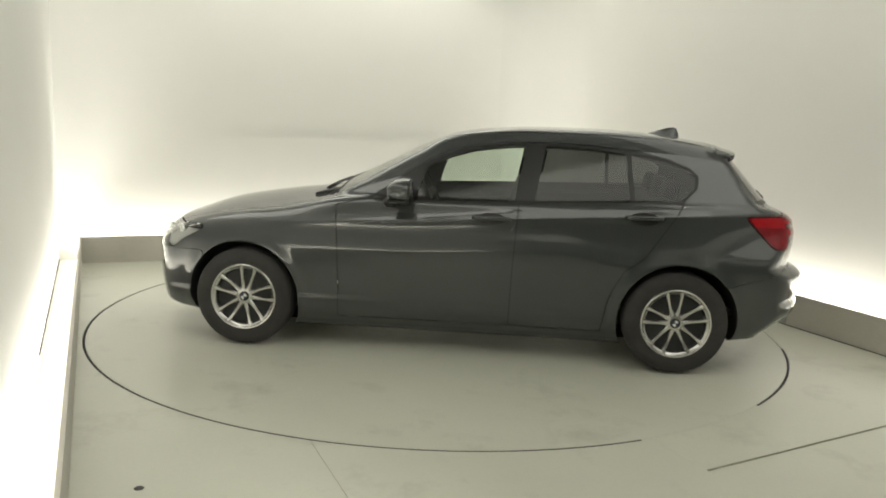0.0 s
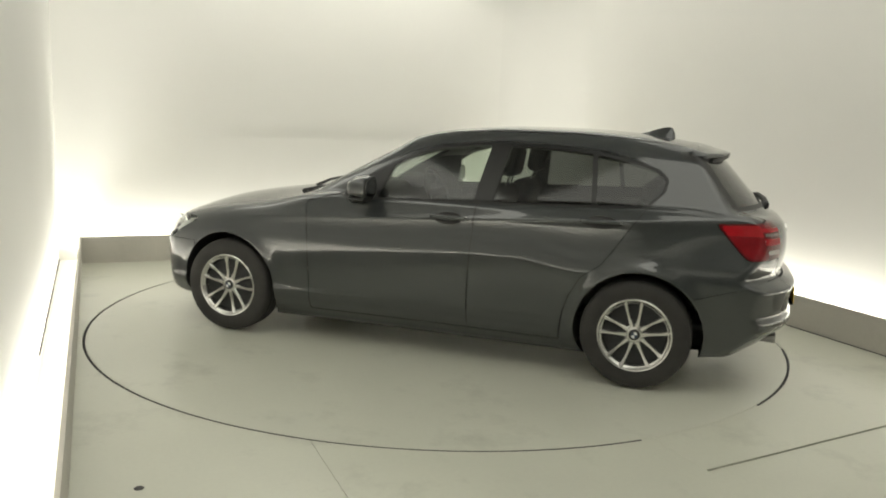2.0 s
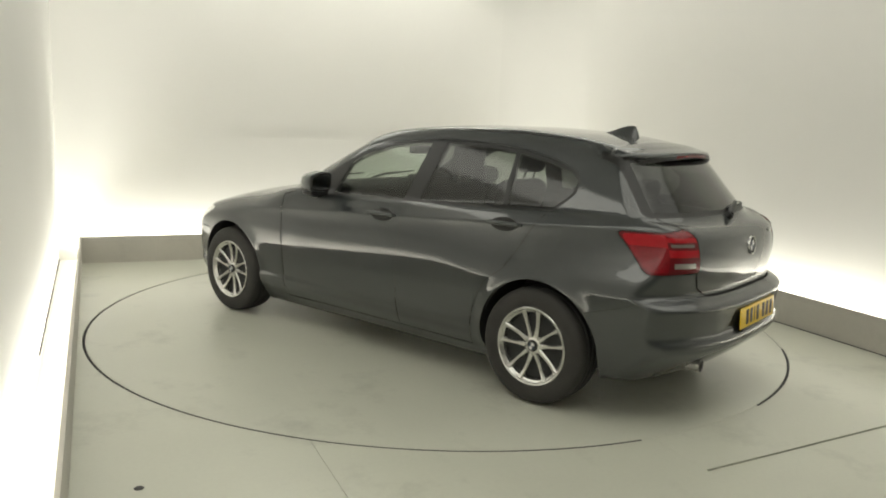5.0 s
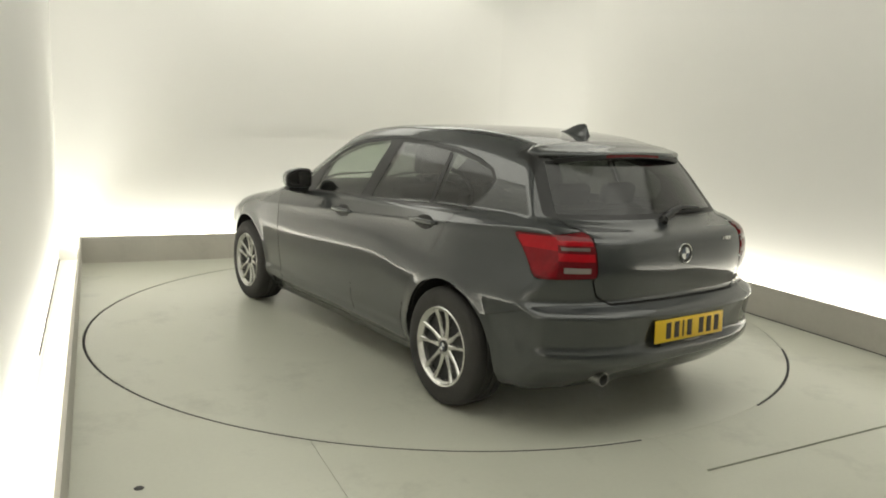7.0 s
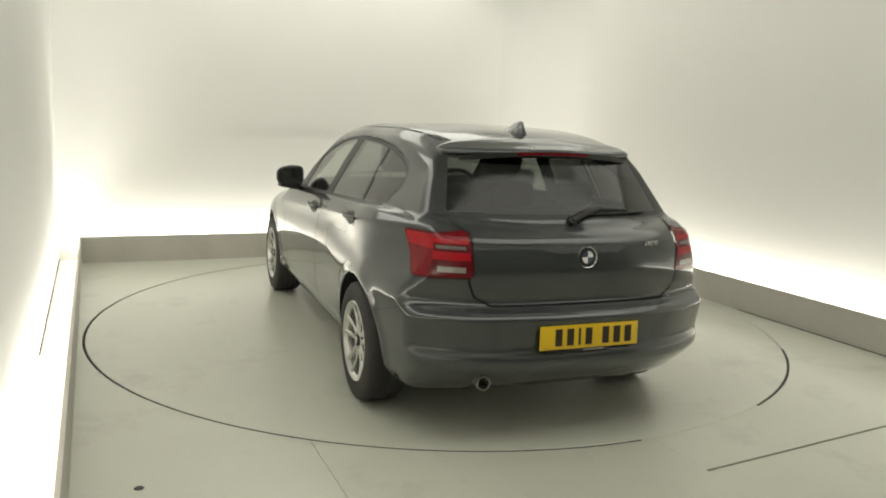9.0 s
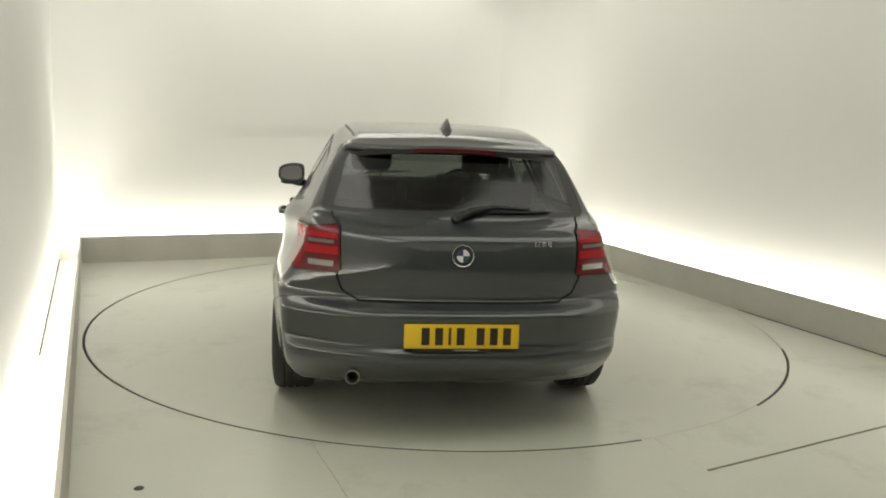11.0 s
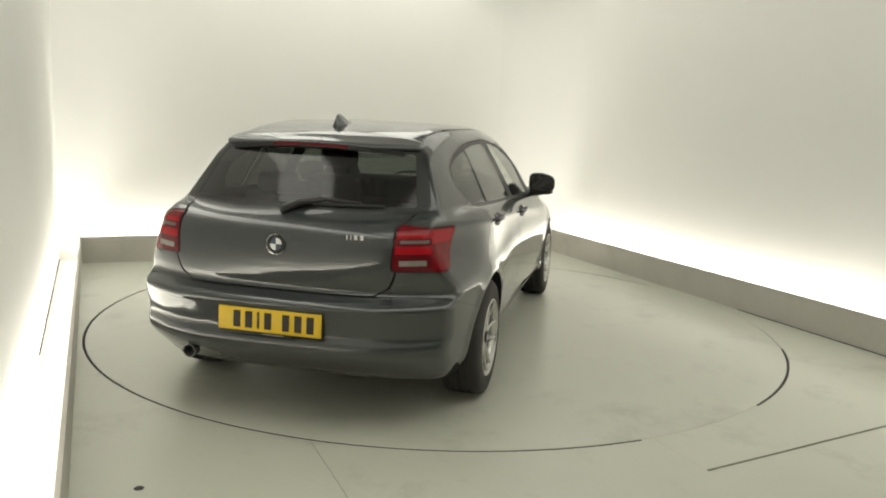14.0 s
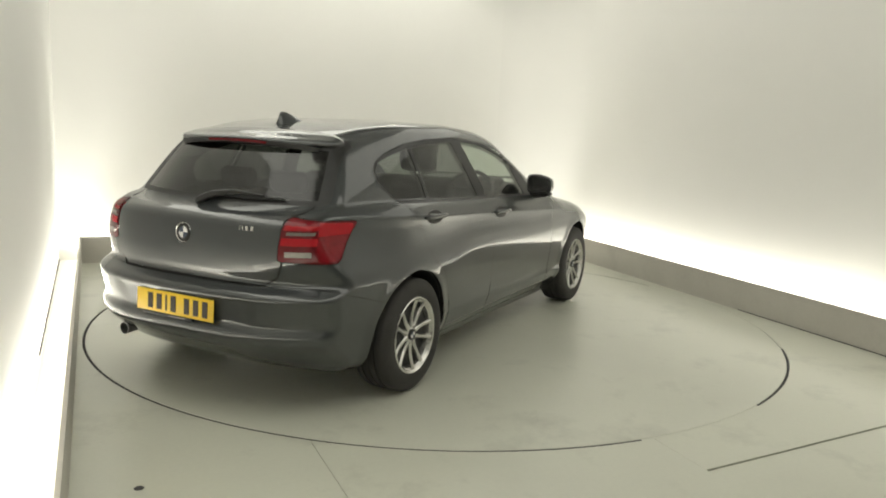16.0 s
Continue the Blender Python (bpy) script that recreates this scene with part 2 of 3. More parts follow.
def floor_plate(outline):
    ob = mesh_object("floor_plate", slab(outline, -0.05, 0.0), FLOORPAINT, smooth=False)
    ob.matrix_world = ROOM
    ob.parent = floor
    return ob


floor = tagged(new("floor"), "pale grey painted floor plates round the turntable", "floor", kind="structure")
J = 0.0014
JU, KU, KN, KR = -1.503, 0.055, -2.825, -2.635      # joints between the plates
an = lambda u: -math.acos(u / R_HOLE)   # where a line along n meets the round opening
# rear and side plate
outer = arc(R_HOLE, an(KU), math.pi * 2 + an(JU), 160)
floor_plate([(KU, KN)] + [(KU + J, -math.sqrt(R_HOLE ** 2 - (KU + J) ** 2))] + outer[1:-1] + [(JU - J, -math.sqrt(R_HOLE ** 2 - (JU - J) ** 2)), (JU - J, WALL_F), (U0 - 0.04, WALL_F), (U0 - 0.01, N1), (U1, N1), (U1, KR)])
# plate between the joints, in front of the turntable
inner = arc(R_HOLE, an(JU), an(KU), 40)
floor_plate([(JU + J, -math.sqrt(R_HOLE ** 2 - (JU + J) ** 2))] + inner[1:-1] + [(KU - J, -math.sqrt(R_HOLE ** 2 - (KU - J) ** 2)), (KU - J, KN - 0.015), (U1, KR - 0.015), (U1, WALL_F), (JU + J, WALL_F)])

# the round gap is clogged with floor paint and dust along some stretches
for a0, a1 in ((-66, -44), (-13, 36), (96, 118)):
    turn = [radians(a0), radians(a1)]
    inside, outside = arc(R_DISC + 0.0012, *turn, 60), arc(R_HOLE + 0.0004, *turn, 60)
    part("gap_filler", slab(inside + outside[::-1], -0.0018, -0.0006), FLOORPAINT, floor)

bolt = mesh_object("floor_bolt", lathe([(0.0, 0.005), (0.013, 0.005), (0.018, 0.002), (0.020, 0.0)], 20, pose(0, 0, 0, 90)), DISCSTEEL)
bolt.matrix_world = ROOM @ Matrix.Translation((-2.25, -2.19, 0.0))
tagged(bolt, "small dark round bolt head in the pale floor", "bolt")

turntable = tagged(new("turntable"), "large round pale grey turntable set flush in the floor", "turntable")
part("deck", lathe([(0.0, 0.0), (R_DISC - 0.003, 0.0), (R_DISC, -0.003), (R_DISC, -0.05), (0.0, -0.05)], 200, pose(0, 0, 0, 90)), DISCPAINT, turntable)
# black ring laid in the round gap in place of the shade there
part("gap_shade", lathe([(R_DISC + .0003, -.0020), (R_DISC + .013, -.0025), (R_DISC + .013, -.04), (R_DISC + .0005, -.04)], 200, pose(0, 0, 0, 90), close=True), PIT, turntable, "black ring standing for the shade in the round gap")

# ---------------------------------------------------------------- the car's skin, as a smooth solid
def curve(xs, ys):
    """A smooth monotone line through knots."""
    xs, ys = np.array(xs, float), np.array(ys, float)
    if xs[0] > xs[-1]:
        xs, ys = xs[::-1], ys[::-1]
    h, d = np.diff(xs), np.diff(ys) / np.diff(xs)
    m = np.concatenate([[d[0]], np.where(d[:-1] * d[1:] > 0, 2 * d[:-1] * d[1:] / (d[:-1] + d[1:] + 1e-12), 0), [d[-1]]])

    def at(x):
        x = np.clip(x, xs[0], xs[-1])
        i = np.clip(np.searchsorted(xs, x) - 1, 0, len(h) - 1)
        t = (x - xs[i]) / h[i]
        return (ys[i] * (1 + 2 * t) + m[i] * h[i] * t) * (1 - t) ** 2 + (ys[i + 1] * (3 - 2 * t) + m[i + 1] * h[i] * (t - 1)) * t * t
    return at


def smax(a, b, k):
    return np.maximum(a, b) + np.maximum(k - np.abs(a - b), 0) ** 2 / (4 * k)


def smin(a, b, k):
    return -smax(-a, -b, k)


def step(a, b, x):
    t = np.clip((x - a) / (b - a), 0, 1)
    return t * t * (3 - 2 * t)


def poly(points, x, z, r=0.0):
    """Signed distance to a polygon with rounded corners (negative inside)."""
    p = np.array(points, float)
    best = np.full(np.shape(x), 1e9)
    odd = np.zeros(np.shape(x), bool)
    for a, b in zip(p, np.roll(p, -1, 0)):
        e = b - a
        t = np.clip(((x - a[0]) * e[0] + (z - a[1]) * e[1]) / (e @ e), 0, 1)
        best = np.minimum(best, (x - a[0] - t * e[0]) ** 2 + (z - a[1] - t * e[1]) ** 2)
        if a[1] != b[1]:
            odd ^= ((a[1] > z) != (b[1] > z)) & (x < e[0] * (z - a[1]) / e[1] + a[0])
    return np.where(odd, -1, 1) * np.sqrt(best) - r


AXLE, HUB_Z = 1.345, 0.316
ARCH_X, ARCH_R = 1.007, 0.362
side_w = curve([.10, .17, .22, .30, .36, .45, .58, .66, .72, .80, .90, .95, 1.0, 1.06], [.69, .742, .788, .838, .852, .862, .873, .875, .868, .851, .836, .828, .806, .765])
taper = curve([2.2, 1.95, 1.7, 1.4, 1.0, .5, -1.1, -1.4, -1.7, -2.0, -2.25], [.22, .105, .045, .012, .002, 0, -.010, -.014, .014, .066, .125])
deck_z = curve([2.20, 2.14, 2.06, 1.88, 1.66, 1.36, .98, .75, .3, -.5, -1.3, -1.8, -2.05, -2.2], [.58, .66, .725, .80, .872, .928, .978, 1.0, .985, 1.0, 1.03, 1.03, .99, .95])
deck_crown = curve([2.2, 1.2, .8, .5, -1.6, -2.2], [.16, .14, .06, .0, .0, .06])
sill_z = curve([2.2, 1.75, 1.0, -1.0, -1.75, -2.25], [.24, .18, .118, .125, .20, .262])
nose_x = curve([.15, .25, .4, .55, .66, .74], [2.04, 2.10, 2.125, 2.13, 2.10, 2.03])
tail_line = curve([.24, .30, .36, .40, .43, .466, .52, .585, .612, .64, .668, .76, .85, .92, .965, .99, 1.03, 1.10], [-2.03, -2.105, -2.176, -2.206, -2.206, -2.188, -2.196, -2.208, -2.214, -2.168, -2.120, -2.138, -2.140, -2.127, -2.104, -2.075, -2.02, -1.95])


def tail_x(z):
    """The tail line with its creases eased, more so over the hatch."""
    s = .012 + .030 * step(.685, .74, z) * step(.945, .90, z)
    return (tail_line(z - s) + tail_line(z - s / 3) + tail_line(z + s / 3) + tail_line(z + s)) / 4


tail_bow = curve([.25, .60, .70, .98, 1.1], [.26, .25, .24, .25, .27])
roof_z = curve([1.08, .95, .775, .531, .331, .131, -.107, -.463, -.854, -1.241, -1.55, -1.77, -2.2], [.90, .975, 1.068, 1.197, 1.300, 1.384, 1.428, 1.453, 1.456, 1.437, 1.397, 1.347, 1.25])
roof_crown = curve([1.1, -1.0, -1.6, -1.8], [.068, .068, .13, .155])
house_taper = curve([1.1, .8, .5, .2, -.3, -.9, -1.4, -1.75, -2.1], [.13, .085, .035, .006, 0, .012, .050, .092, .15])
glass_x = curve([.90, 1.0, 1.05, 1.15, 1.25, 1.32, 1.42], [-2.12, -2.025, -1.978, -1.885, -1.795, -1.728, -1.63])
PLATE_BAY = [(-.42, .582), (.42, .582), (.37, .478), (-.37, .478)]


def crease(x, z):
    """Height over the shoulder crease, which climbs towards the tail."""
    return z - (.83 + (.74 - x) * .0635)


def body(x, y, z):
    a = np.abs(y)
    # lower body
    w = side_w(z - (.035 * step(.5, -.5, x) - .050 * step(-.60, -1.02, x)) * step(.45, .60, z) * step(.90, .76, z)) - taper(x) - .075 * step(.66, .96, z) * step(-1.2, -1.9, x)
    for ax in (AXLE, -AXLE):
        rr = np.sqrt((x - ax * ARCH_X) ** 2 + (z - HUB_Z) ** 2)
        w = w + 0.009 * np.exp(-((rr - ARCH_R) / .042) ** 2)
    s = crease(x, z)
    ridge = np.where(s > 0, np.exp(-(s / .055) ** 2), np.exp(-(s / .085) ** 2))
    crisp = np.exp((.006 - np.sqrt(s * s + 3.6e-5)) / np.where(s > 0, .022, .050))
    w = w + (.006 * ridge + .012 * crisp) * step(1.35, .9, x) * step(-2.0, -1.75, x)
    w = w - .007 * np.exp(-((z - .31) / .035) ** 2) * step(1.0, .8, x) * step(-1.0, -.8, x) + .013 * step(.365, .325, z) * step(.0, .9, x)
    side = a - w
    top = (z - deck_z(x) + deck_crown(x) * a * a) * .96
    low = smax(side, top, .075 * step(.5, 1.0, x) + .035)
    low = smax(low, (x - nose_x(z) + .30 * (a / .84) ** 2.6) * .85, .07)
    rear = tail_x(z) + tail_bow(z) * (a / .84) ** 3.2 - x
    rear = rear + .008 * step(.065, -.050, poly(PLATE_BAY, y, z, .012)) * step(-1.9, -2.1, x)
    low = smax(low, rear * .88, .035)
    low = smax(low, sill_z(x) - z, .05)
    # cabin
    zu = np.maximum(z, .965)
    hw = .805 - .47 * (zu - 1.0) - .22 * (zu - 1.0) ** 2 - house_taper(x)
    xe = x + .20 * a * a * step(.0, .3, x)
    roof = (z - roof_z(xe) + roof_crown(x) * a * a) * .93
    cab = smax(a - hw, roof, .085)
    cab = smax(cab, (glass_x(z) + .17 * (a / .636) ** 2.3 - x) * .72, .025)
    cab = smax(smax(cab, .80 - z, .02), x - 1.03, .02)
    # roof spoiler
    lip = smax(roof, roof_z(x) - roof_crown(x) * a * a - .030 - z, .012)
    lip = smax(lip, -1.768 + .165 * (a / .58) ** 2.6 - x, .018)
    lip = smax(lip, a - hw + .008, .03)
    lip = smax(lip, x + 1.55, .02)
    cab = smin(cab, lip, .012)
    return smin(low, cab, .022)


def skin_normals(p):
    e = 1.5e-3
    g = np.stack([body(*(p + d).T) - body(*(p - d).T) for d in np.eye(3) * e], 1) / (2 * e)
    return g, np.linalg.norm(g, axis=1, keepdims=True) + 1e-9


def settle(p, rounds=4):
    """Move points onto the skin."""
    for _ in range(rounds):
        g, n = skin_normals(p)
        p = p - np.clip(body(*p.T)[:, None] / n, -.02, .02) * g / n
    return p


def surface(h=0.0145):
    """A net of triangles over the skin."""
    ax = [np.arange(lo, hi, h) for lo, hi in ((-2.29, 2.24), (-.94 - h / 2, .95), (.09, 1.50))]
    val = body(*np.meshgrid(*ax, indexing="ij"))
    neg = val < 0
    cells = np.zeros(np.array(val.shape) - 1, bool)
    acc, cnt = np.zeros((*cells.shape, 3)), np.zeros(cells.shape)
    corner = lambda a, o: a[o[0]:a.shape[0] - 1 + o[0], o[1]:a.shape[1] - 1 + o[1], o[2]:a.shape[2] - 1 + o[2]]
    offs = [(i, j, k) for i in (0, 1) for j in (0, 1) for k in (0, 1)]
    for o in offs:
        for d in range(3):
            if o[d] == 0:
                q = list(o)
                q[d] = 1
                va, vb = corner(val, o), corner(val, q)
                hit = (va < 0) != (vb < 0)
                t = np.where(hit, va / np.where(hit, va - vb, 1), 0)
                for k in range(3):
                    acc[..., k] += np.where(hit, o[k] + (t if k == d else 0), 0)
                cnt += hit
    cells = cnt > 0
    ids = np.full(cells.shape, -1)
    ids[cells] = np.arange(cells.sum())
    idx = np.argwhere(cells)
    pts = np.stack([ax[k][idx[:, k]] for k in range(3)], 1) + acc[cells] / cnt[cells][:, None] * h
    quads = []
    for d in range(3):
        b, c = (d + 1) % 3, (d + 2) % 3
        lo, hi = [slice(None)] * 3, [slice(None)] * 3
        lo[d], hi[d] = slice(0, -1), slice(1, None)
        e = np.argwhere(neg[tuple(lo)] != neg[tuple(hi)])
        e = e[(e[:, b] > 0) & (e[:, c] > 0)]
        e = e[(e[:, b] < cells.shape[b]) & (e[:, c] < cells.shape[c]) & (e[:, d] < cells.shape[d])]
        ring = []
        for ob_, oc in ((-1, -1), (0, -1), (0, 0), (-1, 0)):
            q = e.copy()
            q[:, b] += ob_
            q[:, c] += oc
            ring.append(ids[tuple(q.T)])
        ring = np.stack(ring, 1)
        flip = ~neg[tuple(e.T)]
        ring[flip] = ring[flip][:, ::-1]
        quads.append(ring)
    quads = np.concatenate(quads)
    pts = settle(pts, 5)
    return pts, np.concatenate([quads[:, [0, 1, 2]], quads[:, [0, 2, 3]]])


class Skin:
    """The points of the skin, and ways to cut sets of its triangles along lines."""

    def __init__(self):
        self.v, self.t = surface()
        # rows of points along the shoulder crease keep it clean
        for off in (-.024, -.011, 0, .008, .018):
            low, high = self.cut(self.t, lambda x, y, z: crease(x, z) - off)
            self.t = np.concatenate([low, high])
        self.v = settle(self.v, 3)

    def cut(self, tris, field):
        """Splits triangles where field(x, y, z) changes sign: those inside (negative), and the rest."""
        f = field(*self.v.T)
        f = np.where(np.abs(f) < 1e-7, 1e-7, f)
        inside = f[tris] < 0
        n = inside.sum(1)
        done_in, done_out, mixed = tris[n == 3], tris[n == 0], tris[(n == 1) | (n == 2)]
        if not len(mixed):
            return done_in, done_out
        side = f[mixed] < 0
        lone_in = side.sum(1) == 1
        lone = np.argmax(side == lone_in[:, None], 1)
        k = np.arange(len(mixed))
        a, b, c = mixed[k, lone], mixed[k, (lone + 1) % 3], mixed[k, (lone + 2) % 3]
        edges = np.sort(np.concatenate([np.stack([a, b], 1), np.stack([a, c], 1)]), 1)
        uniq, back = np.unique(edges, axis=0, return_inverse=True)
        back = back.reshape(-1)
        fa, fb = f[uniq[:, 0]], f[uniq[:, 1]]
        t = (fa / (fa - fb))[:, None]
        fresh = self.v[uniq[:, 0]] * (1 - t) + self.v[uniq[:, 1]] * t
        p, q = back[:len(a)] + len(self.v), back[len(a):] + len(self.v)
        self.v = np.concatenate([self.v, fresh])
        one = np.stack([a, p, q], 1)
        two = np.concatenate([np.stack([p, b, c], 1), np.stack([p, c, q], 1)])
        two_in = np.concatenate([~lone_in, ~lone_in])
        return np.concatenate([done_in, one[lone_in], two[two_in]]), np.concatenate([done_out, one[~lone_in], two[~two_in]])

    def panel(self, tris, field, gaps, gap=0.0032):
        """Cuts a panel out of triangles, and leaves a narrow joint round it, which goes to gaps."""
        into, out = self.cut(tris, field)
        into, g1 = self.cut(into, lambda *p: field(*p) + gap)
        g2, out = self.cut(out, lambda *p: field(*p) - gap)
        gaps += [g1, g2]
        return into, out

    def part(self, name, tris, mat, parent, label="", push=0.0):
        """One mesh of triangles, shaded by the skin's own normals, pushed outwards by so much."""
        if not len(tris):
            return None
        used, back = np.unique(tris, return_inverse=True)
        p = self.v[used]
        g, n = skin_normals(p)
        g = g / n
        p = p + push * g
        me = bpy.data.meshes.new(name)
        me.from_pydata(p.tolist(), [], back.reshape(-1, 3).tolist())
        me.validate()
        for f in me.polygons:
            f.use_smooth = True
        if len(me.vertices) == len(p):
            me.normals_split_custom_set_from_vertices(g.tolist())
        me.materials.append(mat)
        ob = new(name, me)
        ob.parent = parent
        if label:
            tagged(ob, label)
        return ob


def skin_y(x, z):
    """How far out the side of the body is at that place."""
    lo, hi = 0.2, 1.1
    for _ in range(40):
        mid = (lo + hi) / 2
        lo, hi = (mid, hi) if body(np.array([x]), np.array([mid]), np.array([z]))[0] < 0 else (lo, mid)
    return lo


def skin_x(y, z):
    """How far back the tail of the body is at that place."""
    lo, hi = -2.4, -1.2
    for _ in range(40):
        mid = (lo + hi) / 2
        lo, hi = (lo, mid) if body(np.array([mid]), np.array([y]), np.array([z]))[0] < 0 else (mid, hi)
    return hi


def skin_z(x, y):
    lo, hi = 0.8, 1.6
    for _ in range(40):
        mid = (lo + hi) / 2
        lo, hi = (mid, hi) if body(np.array([x]), np.array([y]), np.array([mid]))[0] < 0 else (lo, mid)
    return lo


car = tagged(new("car"), "dark grey metallic five-door hatchback parked on the turntable", "car")

# outlines seen from the side (x, z), and from behind (y, z)
LIGHT_OPENING = [(.50, .985), (.30, 1.125), (.10, 1.235), (-.08, 1.292), (-.30, 1.322), (-.52, 1.330), (-.80, 1.322), (-1.05, 1.298), (-1.24, 1.262), (-1.38, 1.222), (-1.425, 1.182), (-1.418, 1.13), (-1.340, 1.052), (-1.0, 1.036), (-.33, 1.012), (.25, .992)]
FRONT_DOOR = [(.765, .93), (.745, .70), (.735, .40), (.745, .215), (-.335, .22), (-.345, .60), (-.365, .98), (-.44, 1.36), (-.05, 1.32), (.12, 1.265), (.32, 1.15), (.54, .99)]
REAR_DOOR = [(-.335, .22), (-.345, .60), (-.365, .98), (-.44, 1.36), (-.80, 1.352), (-1.06, 1.33), (-1.27, 1.285), (-1.40, 1.235), (-1.43, 1.17), (-1.35, 1.03), (-1.20, .80), (-1.13, .70), (-1.02, .62), (-.955, .50), (-.925, .40), (-.90, .22)]
REAR_PANE = [(-.612, 1.062), (.612, 1.062), (.530, 1.345), (-.530, 1.345)]
HATCH = [(-.46, .672), (.46, .672), (.525, .71), (.548, .77), (.532, .985), (.570, 1.015), (.585, 1.048), (-.585, 1.048), (-.570, 1.015), (-.532, .985), (-.548, .77), (-.525, .71)]


def tail_lamp(x, y, z):
    a = np.abs(y)
    d = smax(z - (.992 - .10 * np.clip(a - .55, 0, .4)), .778 + .03 * np.clip(.75 - a, 0, .2) - z, .02)
    d = smax(d, (.546 - a) + .05 * (z - .9), .02)
    d = smax(d, (x + 1.735 - .95 * (z - .955)) * .85, .03)
    return np.where(x < -1.5, d, 1.0)


def make_body():
    s = Skin()
    tris, gaps = s.t, []
    # wheel arches
    for ax in (AXLE, -AXLE):
        _, tris = s.cut(tris, lambda x, y, z: np.maximum(np.sqrt((x - ax * ARCH_X) ** 2 + (z - HUB_Z) ** 2) - ARCH_R, .56 - np.abs(y)))
    # side glazing with its black surround
    opening, tris = s.cut(tris, lambda x, y, z: poly(LIGHT_OPENING, x, z, .026))
    def panes(x, y, z):
        d = poly(LIGHT_OPENING, x, z, .010)
        b = np.abs(x + .398 + .17 * (z - 1.0)) - .060
        q = np.abs(x + 1.055 - .10 * (z - 1.0)) - .014
        m = x - .285 + .35 * (z - .985)
        return np.maximum(np.maximum(d, -b), np.maximum(-q, m))
    lit, surround = s.cut(opening, panes)
    front_pane, back_panes = s.cut(lit, lambda x, y, z: -.42 - x)
    back_pane, quarter = s.cut(back_panes, lambda x, y, z: -1.055 - x)
    for ys in (1, -1):
        pick = lambda t: s.cut(t, lambda x, y, z: -ys * y)[0]
        s.part("door_window", pick(front_pane), GLASS, car, "clear front door window", -.004)
        s.part("door_window", pick(back_pane), GLASSREAR, car, "tinted rear door window", -.004)
        s.part("quarter_window", pick(quarter), GLASSREAR, car, "tinted rear quarter window", -.004)
        s.part("window_trim", pick(surround), BLACK, car, "black window surround and pillar trim", -.001)
    # windscreen
    screen, tris = s.cut(tris, lambda x, y, z: np.maximum(np.maximum(.12 + .05 * y * y - x, x - .93 + .25 * y * y), np.maximum(np.abs(y) - .66 + .32 * (z - 1.0), .985 - z)))
    s.part("windscreen", screen, GLASS, car, "curved windscreen", -.003)
    # rear window with its black edge, under the roof spoiler
    back = lambda x, y, z, r: np.where(x < -1.5, np.maximum(poly(REAR_PANE, y, z, r), z - roof_z(x) + roof_crown(x) * y * y + .052 - r), 1.0)
    edge, tris = s.cut(tris, lambda x, y, z: back(x, y, z, .030))
    pane, edge = s.cut(edge, lambda x, y, z: np.maximum(back(x, y, z, .006), np.abs(y) - .585 + .29 * (z - 1.062)))
    s.part("rear_window", pane, GLASSBACK, car, "tinted rear window", -.002)
    s.part("rear_window_edge", edge, BLACK, car, "black band round the rear window", -.001)
    # tail lamps in bands
    lamp, tris = s.panel(tris, tail_lamp, gaps, .0022)
    for ys in (1, -1):
        mine = s.cut(lamp, lambda x, y, z: -ys * y)[0]
        mine, rim = s.cut(mine, lambda *p: tail_lamp(*p) + .011)
        holder = s.part("tail_lamp", rim, REDDEEP, car, "red and clear tail lamp in a deep red frame", .003)
        # a bright hook round the outer end, and bars inside it
        hook, mine = s.cut(mine, lambda x, y, z: .700 - .16 * (z - .90) - np.abs(y))
        crown, hook = s.cut(hook, lambda x, y, z: .905 + .02 * np.clip(np.abs(y) - .6, 0, 1) - z)
        s.part("lens", crown, RED, holder, "bright red corner lens", .006)
        s.part("lens", hook, REDMID, holder, "deep red outer lens", .005)
        bands = ((.952, REDMID, "red upper band", .005), (.932, RED, "bright red bar", .006), (.924, REDDEEP, "deep red groove", .004), (.910, SMOKE, "smoky clear bar", .006), (.897, REDDEEP, "deep red groove", .004),
                 (.862, RED, "bright red middle bar", .006), (.834, REDDEEP, "deep red groove", .004), (.809, CLEAR, "clear reversing lens", .006), (.0, REDDEEP, "deep red lower edge", .004))
        for low, mat, word, out in bands:
            mid, mine = s.cut(mine, lambda x, y, z: low + .02 * np.clip(np.abs(y) - .6, 0, 1) - z)
            if mat in (SMOKE, CLEAR):
                mid, ends = s.cut(mid, lambda x, y, z: np.maximum(np.abs(y) - .690, .575 - np.abs(y)))
                for end in s.cut(ends, lambda x, y, z: np.abs(y) - .63):
                    s.part("lens", end, REDDEEP, holder, "deep red lens", .004)
            s.part("lens", mid, mat, holder, word, out)
    # black mouldings along both edges of the roof
    moulding, tris = s.cut(tris, lambda x, y, z: np.maximum(np.maximum(np.abs(np.abs(y) - .540 + .9 * house_taper(x)) - .0065, 1.2 - z), np.maximum(x - .10, -1.50 - x)))
    for ys in (1, -1):
        s.part("roof_moulding", s.cut(moulding, lambda x, y, z: -ys * y)[0], BLACK, car, "black roof edge moulding", -.003)
    # hatch, doors, bumpers, bonnet, wings
    hatch, tris = s.panel(tris, lambda x, y, z: np.where(x < -1.55, np.maximum(poly(HATCH, y, z, .012), z - roof_z(x) + roof_crown(x) * y * y + .045), 1.0), gaps, .0048)
    lip, tris = s.panel(tris, lambda x, y, z: np.maximum(x + 1.60 - .10 * y * y, 1.30 - z), gaps, .0012)
